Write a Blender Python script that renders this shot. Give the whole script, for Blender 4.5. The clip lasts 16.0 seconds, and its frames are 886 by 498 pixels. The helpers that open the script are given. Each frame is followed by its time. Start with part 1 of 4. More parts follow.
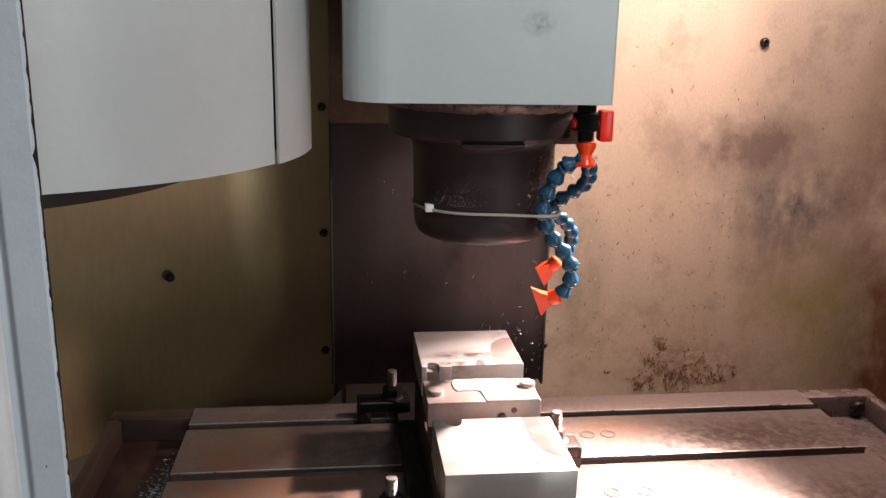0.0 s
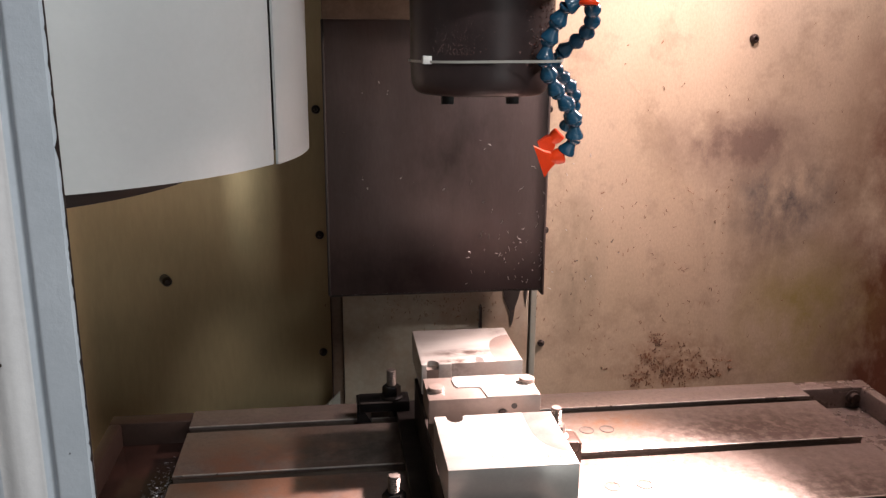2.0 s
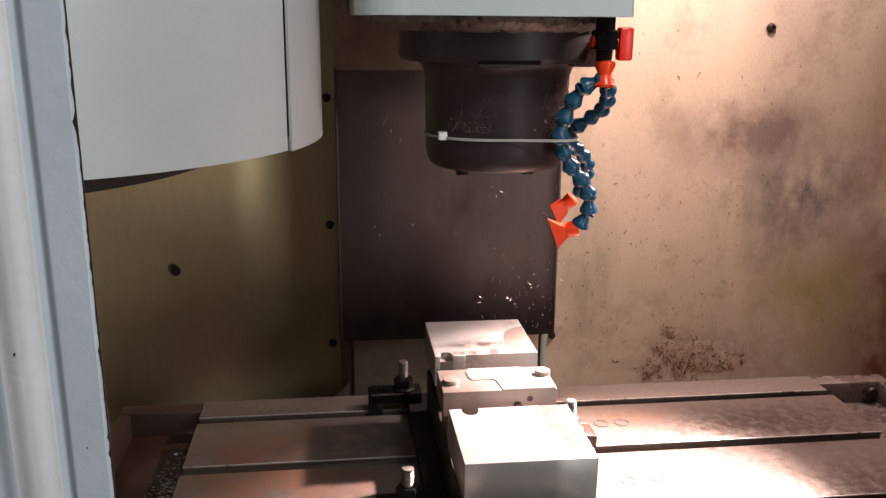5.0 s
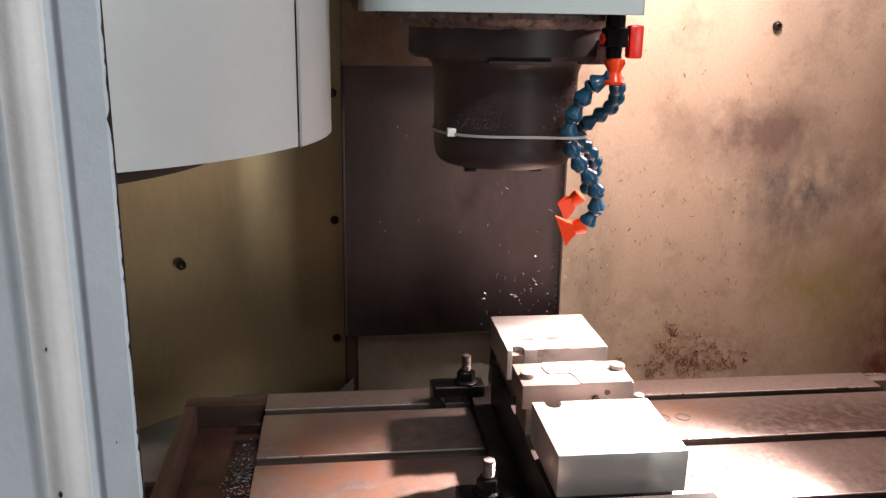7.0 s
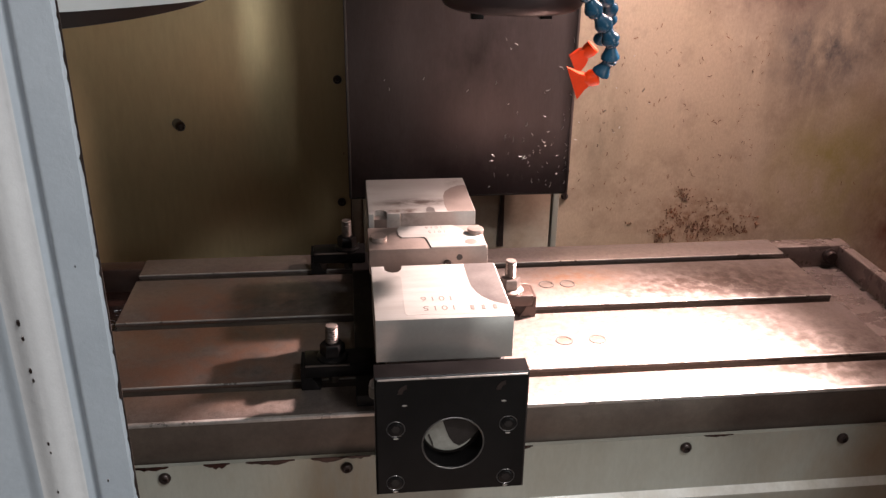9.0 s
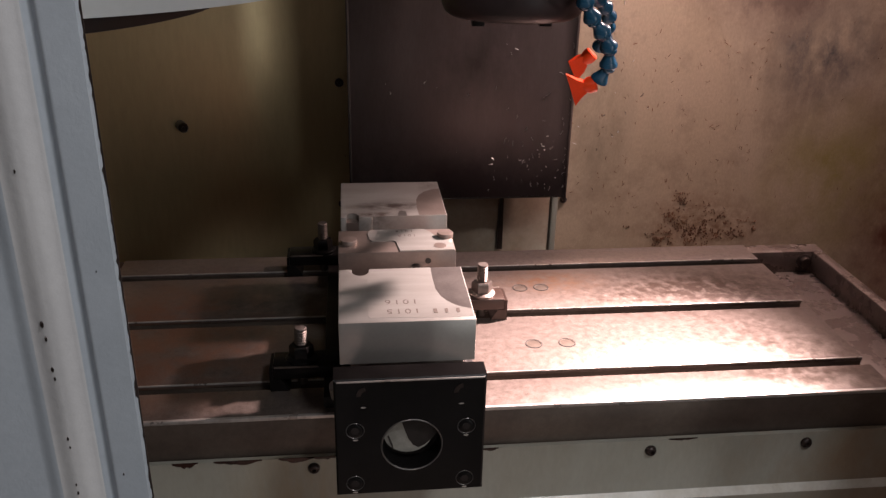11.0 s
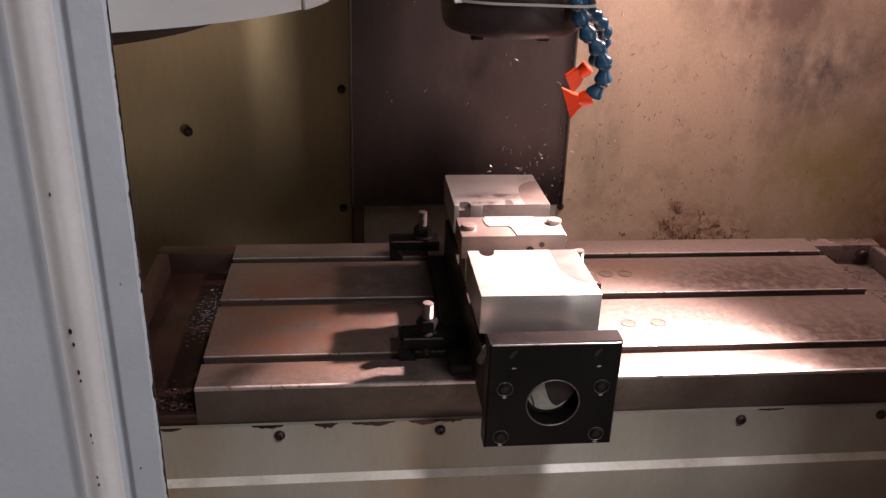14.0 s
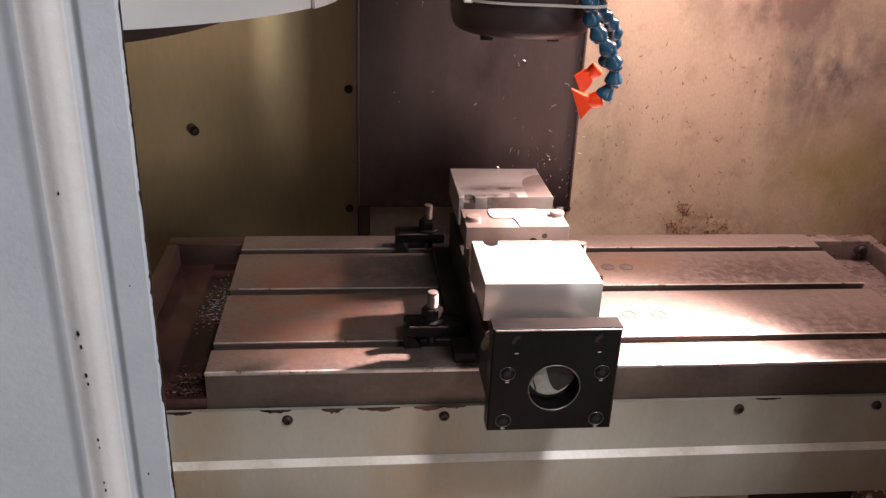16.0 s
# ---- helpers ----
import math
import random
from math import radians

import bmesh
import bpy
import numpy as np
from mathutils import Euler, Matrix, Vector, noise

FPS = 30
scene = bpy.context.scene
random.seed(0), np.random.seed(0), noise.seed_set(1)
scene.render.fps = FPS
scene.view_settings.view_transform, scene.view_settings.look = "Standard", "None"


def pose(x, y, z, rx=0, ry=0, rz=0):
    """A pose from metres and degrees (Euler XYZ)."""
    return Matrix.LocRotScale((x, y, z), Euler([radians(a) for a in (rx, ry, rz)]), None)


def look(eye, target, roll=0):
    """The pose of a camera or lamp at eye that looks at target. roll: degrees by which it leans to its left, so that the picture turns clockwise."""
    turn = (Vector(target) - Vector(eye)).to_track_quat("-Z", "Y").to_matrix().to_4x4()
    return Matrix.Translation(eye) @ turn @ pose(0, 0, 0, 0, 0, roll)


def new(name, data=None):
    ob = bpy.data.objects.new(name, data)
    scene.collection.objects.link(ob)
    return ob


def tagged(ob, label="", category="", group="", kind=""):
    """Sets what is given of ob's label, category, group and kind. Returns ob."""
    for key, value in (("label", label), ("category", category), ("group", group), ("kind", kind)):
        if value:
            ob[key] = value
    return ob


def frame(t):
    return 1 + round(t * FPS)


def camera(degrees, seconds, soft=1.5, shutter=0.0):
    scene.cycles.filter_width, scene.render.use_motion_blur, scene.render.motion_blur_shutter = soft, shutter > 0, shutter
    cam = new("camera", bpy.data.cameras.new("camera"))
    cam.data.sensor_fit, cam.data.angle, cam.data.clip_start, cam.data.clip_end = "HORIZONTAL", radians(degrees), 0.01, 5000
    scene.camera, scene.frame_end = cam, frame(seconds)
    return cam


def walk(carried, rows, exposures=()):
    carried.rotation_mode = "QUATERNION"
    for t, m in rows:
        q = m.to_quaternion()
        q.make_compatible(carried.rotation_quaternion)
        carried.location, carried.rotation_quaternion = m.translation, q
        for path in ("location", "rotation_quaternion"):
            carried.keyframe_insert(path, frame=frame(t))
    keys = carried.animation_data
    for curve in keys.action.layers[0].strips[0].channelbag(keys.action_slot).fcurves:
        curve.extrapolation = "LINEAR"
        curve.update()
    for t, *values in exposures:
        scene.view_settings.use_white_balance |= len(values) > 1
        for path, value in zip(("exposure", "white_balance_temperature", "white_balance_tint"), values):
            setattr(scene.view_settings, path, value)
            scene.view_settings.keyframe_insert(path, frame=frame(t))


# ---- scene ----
cam = camera(55.06, 16.0, soft=1.4)


def view(x, y, z, yaw, pitch, roll):
    a, b = radians(yaw), radians(pitch)
    ahead = Vector((-math.sin(a) * math.cos(b), math.cos(a) * math.cos(b), math.sin(b)))
    return look((x, y, z), Vector((x, y, z)) + ahead, roll)


# seconds, eye, yaw, pitch, roll of the handheld camera
PATH = [
    (0.0, 0.0000, -1.5590, 1.5582, -6.95, -14.85, 1.21),
    (0.5, -0.0035, -1.5645, 1.5536, -7.17, -14.71, 0.80),
    (1.0, -0.0062, -1.5726, 1.5521, -7.18, -14.56, 0.74),
    (1.5, -0.0067, -1.5734, 1.5528, -7.26, -14.45, 0.57),
    (2.0, -0.0088, -1.5675, 1.5531, -7.48, -14.62, 0.37),
    (2.5, -0.0118, -1.5613, 1.5529, -7.41, -14.61, 0.40),
    (3.0, -0.0139, -1.5569, 1.5519, -7.36, -14.67, 0.40),
    (5.5, -0.0218, -1.5468, 1.5446, -7.07, -15.20, 0.63),
    (6.0, -0.0246, -1.5477, 1.5458, -7.09, -15.18, 0.73),
    (6.5, -0.0263, -1.5514, 1.5442, -7.23, -15.26, 0.81),
    (7.0, -0.0298, -1.5480, 1.5466, -7.15, -15.47, 0.97),
    (7.5, -0.0292, -1.5428, 1.5433, -7.14, -15.80, 1.04),
    (8.0, -0.0235, -1.5406, 1.5320, -7.54, -19.83, 1.14),
    (8.5, -0.0207, -1.5335, 1.5233, -6.74, -23.18, 0.78),
    (9.0, -0.0206, -1.5208, 1.5145, -6.63, -24.01, 0.82),
    (11.5, -0.0246, -1.5376, 1.5258, -6.66, -23.94, 1.40),
    (12.0, -0.0268, -1.5388, 1.5272, -6.64, -23.92, 1.54),
    (12.5, -0.0259, -1.5482, 1.5320, -6.68, -23.91, 1.72),
    (13.0, -0.0245, -1.5551, 1.5330, -6.68, -23.87, 1.83),
    (13.5, -0.0244, -1.5499, 1.5351, -6.79, -23.91, 2.00),
    (14.0, -0.0226, -1.5621, 1.5435, -6.68, -23.85, 2.02),
    (14.5, -0.0255, -1.5550, 1.5412, -6.65, -23.84, 2.13),
    (15.0, -0.0255, -1.5537, 1.5411, -6.66, -23.86, 2.21),
    (15.5, -0.0275, -1.5546, 1.5425, -6.45, -23.85, 2.24),
    (16.0, -0.0268, -1.5536, 1.5405, -6.39, -23.79, 2.28),
]
walk(cam, [(r[0], view(*r[1:])) for r in PATH], exposures=[
    (0.0, -0.08, 6600, 14), (1.0, -0.03, 6600, 14), (3.0, 0.0, 6600, 14), (5.5, 0.02, 6600, 14), (6.5, 0.15, 6600, 14), (7.5, 0.15, 6600, 14), (8.0, 0.08, 6600, 14),
    (8.5, 0.0, 6600, 14), (9.2, -0.02, 6650, 15), (11.3, -0.85, 6700, 18), (12.0, -0.72, 6800, 21), (12.5, -0.58, 6950, 26), (13.0, -0.48, 6950, 26), (13.5, -0.38, 6950, 26),
    (14.0, -0.32, 6950, 26), (14.5, -0.25, 6900, 24), (15.0, -0.06, 6850, 22), (16.0, 0.22, 6850, 22)])

# ---- world and light ----
world = bpy.data.worlds.new("world")
scene.world = world
world.use_nodes = True
wb = world.node_tree.nodes["Background"]
wb.inputs[0].default_value = (0.75, 0.85, 1.0, 1)
wb.inputs[1].default_value = 0.09


def lamp(name, kind, m, energy, colour, **more):
    data = bpy.data.lights.new(name, kind)
    data.energy, data.color = energy, colour
    if kind == "AREA":
        data.shape, data.size, data.size_y = "RECTANGLE", more["size"], more["size_y"]
    elif kind == "SPOT":
        data.spot_size, data.spot_blend, data.shadow_soft_size = radians(more["cone"]), more["blend"], more["radius"]
    ob = new(name, data)
    ob.matrix_world = m
    return ob


# warm machine work lamp on the enclosure's upper side, cool ceiling tube, added fills
lamp("work_lamp", "SPOT", look((1.08, -0.11, 1.88), (0.285, -0.585, 0.9)), 1650, (1.0, 0.79, 0.745), cone=33, blend=1.0, radius=0.03)
lamp("work_lamp_glow", "SPOT", look((1.08, -0.13, 1.90), (0.05, -0.24, 0.97)), 92, (1.0, 0.77, 0.71), cone=120, blend=1.0, radius=0.05)
# added to wash the right wall; no second work lamp is known
lamp("wall_wash_fill", "SPOT", look((0.76, -0.16, 2.14), (0.80, 0.26, 1.12)), 66, (1.0, 0.79, 0.79), cone=105, blend=1.0, radius=0.06)
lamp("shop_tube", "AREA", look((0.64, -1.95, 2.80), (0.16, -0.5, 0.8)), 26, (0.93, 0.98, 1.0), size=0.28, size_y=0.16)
# weak front light added as fill, with no known source
lamp("low_front_fill", "AREA", look((1.55, -3.2, 2.0), (0.1, -0.6, 0.8)), 4, (0.95, 0.98, 1.0), size=0.3, size_y=0.3)
# unseen broad source added to fill the door post and changer
lamp("far_front_fill", "AREA", look((-0.35, -3.4, 2.75), (-0.1, -1.0, 1.2)), 8, (0.96, 0.97, 1.0), size=1.3, size_y=0.25)
# tall unseen panel added for the left wall's sheen and front fill
lamp("wall_sheen_fill", "AREA", look((1.85, -3.9, 1.25), (0.1, -0.5, 0.95)), 23, (0.94, 1.0, 0.99), size=0.5, size_y=2.2)


# ---- materials ----
def material(name, colour, rough=0.5, metal=0.0, second=None, big=3.0, small=60.0, mix=0.5, bump=0.1, streak=(1, 1, 1), rough_var=0.12, relief=None,
             third=None, third_scale=1.5, third_at=(0.55, 0.7), grain=0.12, stains_and_shade=(), gloss=0.5):
    """Two-scale surface: colour clouds, fine grain, wear patches, roughness variation and relief."""
    mt = bpy.data.materials.new(name)
    mt.use_nodes = True
    nt = mt.node_tree
    bsdf = nt.nodes["Principled BSDF"]
    lk = nt.links.new

    def node(kind, **vals):
        n = nt.nodes.new(kind)
        for k, v in vals.items():
            n.inputs[k].default_value = v
        return n

    co = nt.nodes.new("ShaderNodeTexCoord")
    mp = nt.nodes.new("ShaderNodeMapping")
    mp.inputs["Scale"].default_value = streak
    lk(co.outputs["Object"], mp.inputs["Vector"])
    n1 = node("ShaderNodeTexNoise", Scale=big, Detail=6.0, Roughness=0.62)
    n2 = node("ShaderNodeTexNoise", Scale=small, Detail=4.0, Roughness=0.7)
    for n in (n1, n2):
        lk(mp.outputs[0], n.inputs["Vector"])
    ramp = nt.nodes.new("ShaderNodeValToRGB")
    ramp.color_ramp.elements[0].position, ramp.color_ramp.elements[1].position = 0.5 - 0.25 * mix, 0.5 + 0.25 * mix
    second = second or tuple(c * 0.75 for c in colour)
    ramp.color_ramp.elements[0].color, ramp.color_ramp.elements[1].color = (*second, 1), (*colour, 1)
    lk(n1.outputs["Fac"], ramp.inputs["Fac"])
    last = ramp.outputs["Color"]
    if third:
        n3 = node("ShaderNodeTexNoise", Scale=third_scale, Detail=8.0, Roughness=0.7)
        lk(co.outputs["Object"], n3.inputs["Vector"])
        r3 = nt.nodes.new("ShaderNodeValToRGB")
        r3.color_ramp.elements[0].position, r3.color_ramp.elements[1].position = third_at
        lk(n3.outputs["Fac"], r3.inputs["Fac"])
        mx = nt.nodes.new("ShaderNodeMix")
        mx.data_type = "RGBA"
        lk(r3.outputs["Color"], mx.inputs["Factor"])
        lk(last, mx.inputs["A"])
        mx.inputs["B"].default_value = (*third, 1)
        last = mx.outputs["Result"]
    for spot, size, tint, much, fibre in stains_and_shade:
        # a ragged patch, for stains and for shade painted into the colour
        ms = nt.nodes.new("ShaderNodeMapping")
        ms.inputs["Scale"].default_value = tuple(1 / q for q in size)
        ms.inputs["Location"].default_value = tuple(-c / q for c, q in zip(spot, size))
        lk(co.outputs["Object"], ms.inputs["Vector"])
        ball = nt.nodes.new("ShaderNodeTexGradient")
        ball.gradient_type = "SPHERICAL"
        lk(ms.outputs[0], ball.inputs["Vector"])
        mf = nt.nodes.new("ShaderNodeMapping")
        mf.inputs["Scale"].default_value = fibre
        lk(co.outputs["Object"], mf.inputs["Vector"])
        nf = node("ShaderNodeTexNoise", Scale=1.0, Detail=7.0, Roughness=0.65)
        lk(mf.outputs[0], nf.inputs["Vector"])
        rough_edge = node("ShaderNodeMapRange")
        rough_edge.inputs["From Min"].default_value, rough_edge.inputs["From Max"].default_value = 0.35, 0.68
        lk(nf.outputs["Fac"], rough_edge.inputs["Value"])
        mm = nt.nodes.new("ShaderNodeMath")
        mm.operation = "MULTIPLY"
        lk(ball.outputs["Fac"], mm.inputs[0])
        lk(rough_edge.outputs[0], mm.inputs[1])
        m2 = nt.nodes.new("ShaderNodeMath")
        m2.operation, m2.use_clamp = "MULTIPLY", True
        lk(mm.outputs[0], m2.inputs[0])
        m2.inputs[1].default_value = much
        sx = nt.nodes.new("ShaderNodeMix")
        sx.data_type = "RGBA"
        lk(m2.outputs[0], sx.inputs["Factor"])
        lk(last, sx.inputs["A"])
        sx.inputs["B"].default_value = (*tint, 1)
        last = sx.outputs["Result"]
    gm = nt.nodes.new("ShaderNodeMix")
    gm.data_type, gm.blend_type = "RGBA", "MULTIPLY"
    gm.inputs["Factor"].default_value = 1.0
    g = node("ShaderNodeMapRange")
    g.inputs["To Min"].default_value, g.inputs["To Max"].default_value = 1 - grain * 1.6, 1 + grain * 1.6
    lk(n2.outputs["Fac"], g.inputs["Value"])
    lk(last, gm.inputs["A"])
    lk(g.outputs[0], gm.inputs["B"])
    lk(gm.outputs["Result"], bsdf.inputs["Base Color"])
    rr = node("ShaderNodeMapRange")
    rr.inputs["To Min"].default_value, rr.inputs["To Max"].default_value = max(0.03, rough - rough_var), min(1.0, rough + rough_var)
    lk(n1.outputs["Fac"], rr.inputs["Value"])
    lk(rr.outputs[0], bsdf.inputs["Roughness"])
    bsdf.inputs["Metallic"].default_value = metal
    bsdf.inputs["Specular IOR Level"].default_value = gloss
    if bump:
        bp = node("ShaderNodeBump", Strength=bump, Distance=0.001)
        if relief:
            mr = nt.nodes.new("ShaderNodeMapping")
            mr.inputs["Scale"].default_value = relief
            lk(co.outputs["Object"], mr.inputs["Vector"])
            nr = node("ShaderNodeTexNoise", Scale=1.0, Detail=2.0)
            lk(mr.outputs[0], nr.inputs["Vector"])
            lk(nr.outputs["Fac"], bp.inputs["Height"])
        else:
            lk(n2.outputs["Fac"], bp.inputs["Height"])
        lk(bp.outputs["Normal"], bsdf.inputs["Normal"])
    return mt


M_WALL = material("stained_shaded_cream_paint", (0.545, 0.425, 0.315), 0.42, metal=0.3, second=(0.43, 0.335, 0.23), big=2.6, small=150, streak=(1.5, 1.5, 0.75), mix=1.1,
                  third=(0.26, 0.185, 0.13), third_scale=9.0, third_at=(0.50, 0.86), bump=0.08, grain=0.16, stains_and_shade=(
                      ((1.03, 0.26, 1.17), (0.17, 0.6, 0.14), (0.13, 0.115, 0.11), 1.6, (22, 22, 14)),
                      ((0.90, 0.26, 1.30), (0.24, 0.6, 0.11), (0.20, 0.14, 0.11), 2.0, (9, 9, 7)),
                      ((1.00, 0.26, 1.08), (0.12, 0.6, 0.18), (0.20, 0.145, 0.11), 0.7, (38, 38, 12)),
                      ((0.88, 0.26, 1.16), (0.09, 0.6, 0.16), (0.22, 0.16, 0.12), 0.6, (45, 45, 12)),
                      # red-brown right edge: shade put into the wall colour
                      ((1.36, 0.2, 1.05), (0.26, 0.8, 0.75), (0.13, 0.045, 0.025), 2.6, (5, 5, 3)),
                      ((1.12, 0.26, 0.88), (0.22, 0.6, 0.22), (0.34, 0.27, 0.10), 1.6, (6, 6, 5)),
                      ((0.54, 0.26, 1.02), (0.08, 0.6, 0.20), (0.26, 0.21, 0.15), 1.4, (14, 14, 5)),
                      ((0.80, 0.26, 0.765), (0.20, 0.6, 0.10), (0.17, 0.07, 0.028), 1.0, (55, 55, 55))))
M_WALL_L = material("oily_zinc_yellow_sheet", (0.50, 0.395, 0.225), 0.35, metal=0.6, second=(0.43, 0.34, 0.19), big=2.0, small=80, streak=(1.4, 1.4, 0.3), mix=0.9, bump=0.05, grain=0.08, rough_var=0.05)
M_INNER = material("oil_stained_way_panel", (0.37, 0.33, 0.26), 0.36, second=(0.27, 0.20, 0.145), big=5, small=110, bump=0.15, grain=0.15,
                   third=(0.24, 0.16, 0.11), third_scale=9, third_at=(0.56, 0.82))
M_WHITE = material("white_machine_paint", (0.435, 0.45, 0.445), 0.38, second=(0.40, 0.41, 0.405), big=5, small=140, bump=0.12, grain=0.03,
                   third=(0.50, 0.50, 0.47), third_scale=6, third_at=(0.66, 0.85))
M_HEAD = material("pale_green_machine_paint", (0.44, 0.49, 0.485), 0.35, second=(0.41, 0.455, 0.45), big=5, small=120, bump=0.1, grain=0.03, stains_and_shade=(
                      ((0.215, -0.62, 1.560), (0.022, 0.3, 0.016), (0.26, 0.29, 0.29), 2.0, (90, 90, 90)),))
M_DOOR = material("grey_blue_door_paint", (0.40, 0.435, 0.47), 0.42, second=(0.355, 0.39, 0.425), big=12, small=260, bump=0.18, grain=0.05)
M_DOORW = material("worn_white_door_trim", (0.55, 0.545, 0.54), 0.6, second=(0.49, 0.485, 0.485), big=14, small=260, bump=0.2, grain=0.05,
                   third=(0.30, 0.20, 0.15), third_scale=22, third_at=(0.72, 0.78))
M_PANEL = material("dirty_shaded_cream_sheet", (0.31, 0.312, 0.27), 0.42, second=(0.25, 0.24, 0.195), big=4, small=120, streak=(1.6, 1.6, 0.5), mix=0.8, bump=0.12, grain=0.08,
                   third=(0.22, 0.15, 0.09), third_scale=4, third_at=(0.62, 0.9), stains_and_shade=(
                       # brown at the right end is shade painted in
                       ((0.90, -0.65, 0.76), (0.40, 0.5, 0.3), (0.24, 0.16, 0.095), 1.2, (7, 7, 4)),
                       ((-0.30, -0.65, 0.76), (0.10, 0.5, 0.2), (0.26, 0.19, 0.11), 1.3, (20, 20, 4)),
                       ((0.05, -0.65, 0.78), (0.10, 0.5, 0.2), (0.28, 0.21, 0.13), 1.2, (20, 20, 4))))
M_TABLE = material("stained_shaded_ground_iron", (0.205, 0.163, 0.144), 0.36, metal=0.5, second=(0.158, 0.122, 0.106), big=90, small=420, mix=0.8, bump=0.12, grain=0.3,
                   third=(0.105, 0.080, 0.068), third_scale=110, third_at=(0.46, 0.74), rough_var=0.16, stains_and_shade=(
                       # mottled, and darkened for the lamp's falloff at the far right
                       ((0.70, -0.33, 0.9), (0.30, 0.12, 0.2), (0.055, 0.034, 0.026), 2.2, (60, 60, 60)),
                       ((0.45, -0.28, 0.9), (0.12, 0.06, 0.2), (0.16, 0.085, 0.05), 1.6, (70, 70, 70)),
                       # the vise's shade on the left, put into the colour
                       ((-0.02, -0.42, 0.9), (0.24, 0.36, 0.2), (0.075, 0.066, 0.062), 1.1, (22, 22, 22)),
                       # front rail's falloff at the far right, also in the colour
                       ((0.74, -0.56, 0.9), (0.22, 0.16, 0.2), (0.06, 0.04, 0.03), 2.0, (60, 60, 60)),
                       # brown staining deepened for the warm light on the left end
                       ((-0.12, -0.42, 0.9), (0.20, 0.24, 0.2), (0.19, 0.10, 0.068), 2.4, (18, 18, 18)),
                       # more of the vise's shade, painted dark
                       ((0.02, -0.33, 0.9), (0.16, 0.10, 0.2), (0.07, 0.06, 0.052), 1.8, (30, 30, 30))))
# chip metal dimmed for the shade in the trough
M_CHIP_G = material("shade_dimmed_chips", (0.36, 0.38, 0.41), 0.35, metal=0.8, second=(0.2, 0.19, 0.18), big=40, small=300)
M_TABLE_SIDE = material("oily_dark_table_edge", (0.11, 0.085, 0.068), 0.42, metal=0.3, second=(0.075, 0.055, 0.045), big=9, small=120, bump=0.2, grain=0.2)
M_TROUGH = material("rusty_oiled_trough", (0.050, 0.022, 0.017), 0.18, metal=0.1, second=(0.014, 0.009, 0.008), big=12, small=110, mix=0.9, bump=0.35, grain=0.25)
M_RIM = material("dark_cast_rim", (0.055, 0.034, 0.027), 0.36, metal=0.4, second=(0.05, 0.03, 0.024), big=10, small=120, bump=0.2, grain=0.2)
M_STEEL = material("ground_vise_steel", (0.43, 0.42, 0.395), 0.36, metal=0.55, second=(0.37, 0.35, 0.325), big=9, small=220, streak=(1, 6, 1), bump=0.06, grain=0.06,
                   third=(0.29, 0.235, 0.20), third_scale=10, third_at=(0.6, 0.85))
M_STEELP = material("machined_pocket_steel", (0.27, 0.215, 0.19), 0.42, metal=0.6, second=(0.20, 0.155, 0.135), big=14, small=240, bump=0.08, grain=0.08)
M_CUT = material("milled_matt_steel", (0.25, 0.225, 0.21), 0.34, metal=0.75, second=(0.20, 0.175, 0.165), big=22, small=260, bump=0.1, grain=0.12)
M_BED = material("oily_vise_bed_iron", (0.013, 0.011, 0.0105), 0.42, gloss=0.18, metal=0.0, second=(0.028, 0.023, 0.021), big=12, small=140, bump=0.15, grain=0.2)
M_BLACK = material("black_oxide_steel", (0.007, 0.0062, 0.0062), 0.34, metal=0.0, second=(0.0045, 0.004, 0.004), big=18, small=200, bump=0.12, grain=0.2, gloss=0.16)
M_STUD = material("worn_stud_steel", (0.24, 0.205, 0.185), 0.46, metal=0.9, second=(0.16, 0.13, 0.115), big=30, small=220, bump=0.1, grain=0.15)
# pale metal that paints highlights on edges and screws
M_EDGE = material("edge_highlight_metal", (0.62, 0.58, 0.55), 0.3, metal=0.6, second=(0.42, 0.37, 0.34), big=30, small=260, bump=0.1, grain=0.2)
# lighter cream carrying the highlight of the folded ridge
M_RIDGE = material("lit_cream_ridge", (0.66, 0.65, 0.60), 0.3, second=(0.52, 0.49, 0.42), big=12, small=160, bump=0.08, grain=0.1, third=(0.32, 0.24, 0.16), third_scale=14, third_at=(0.62, 0.8))
M_NOSE = material("oily_brown_spindle_iron", (0.042, 0.026, 0.025), 0.42, gloss=0.3, metal=0.1, second=(0.022, 0.015, 0.015), big=9, small=60, mix=0.9, bump=0.25, grain=0.25)
M_CRUST = material("chip_crusted_oil", (0.20, 0.13, 0.105), 0.3, metal=0.3, second=(0.06, 0.038, 0.034), big=90, small=420, bump=0.8, grain=0.4)
M_GRIME = material("oil_and_dust_crust", (0.10, 0.052, 0.047), 0.26, metal=0.1, second=(0.075, 0.045, 0.04), big=60, small=420, bump=1.0, grain=0.35)
M_COVER = material("brushed_oily_steel_cover", (0.155, 0.122, 0.116), 0.40, metal=0.6, second=(0.098, 0.076, 0.072), big=3.5, small=120, streak=(2.2, 2.2, 0.5), mix=0.9, bump=0.06, grain=0.1,
                   third=(0.08, 0.06, 0.056), third_scale=4.5, third_at=(0.52, 0.82), stains_and_shade=(
                       ((0.22, 0.02, 1.13), (0.15, 0.5, 0.18), (0.06, 0.045, 0.042), 1.3, (10, 10, 6)),
                       # the lower band's dark reflection, put into the colour
                       ((0.19, 0.02, 0.88), (0.42, 0.5, 0.13), (0.05, 0.036, 0.036), 2.0, (3, 3, 3))))
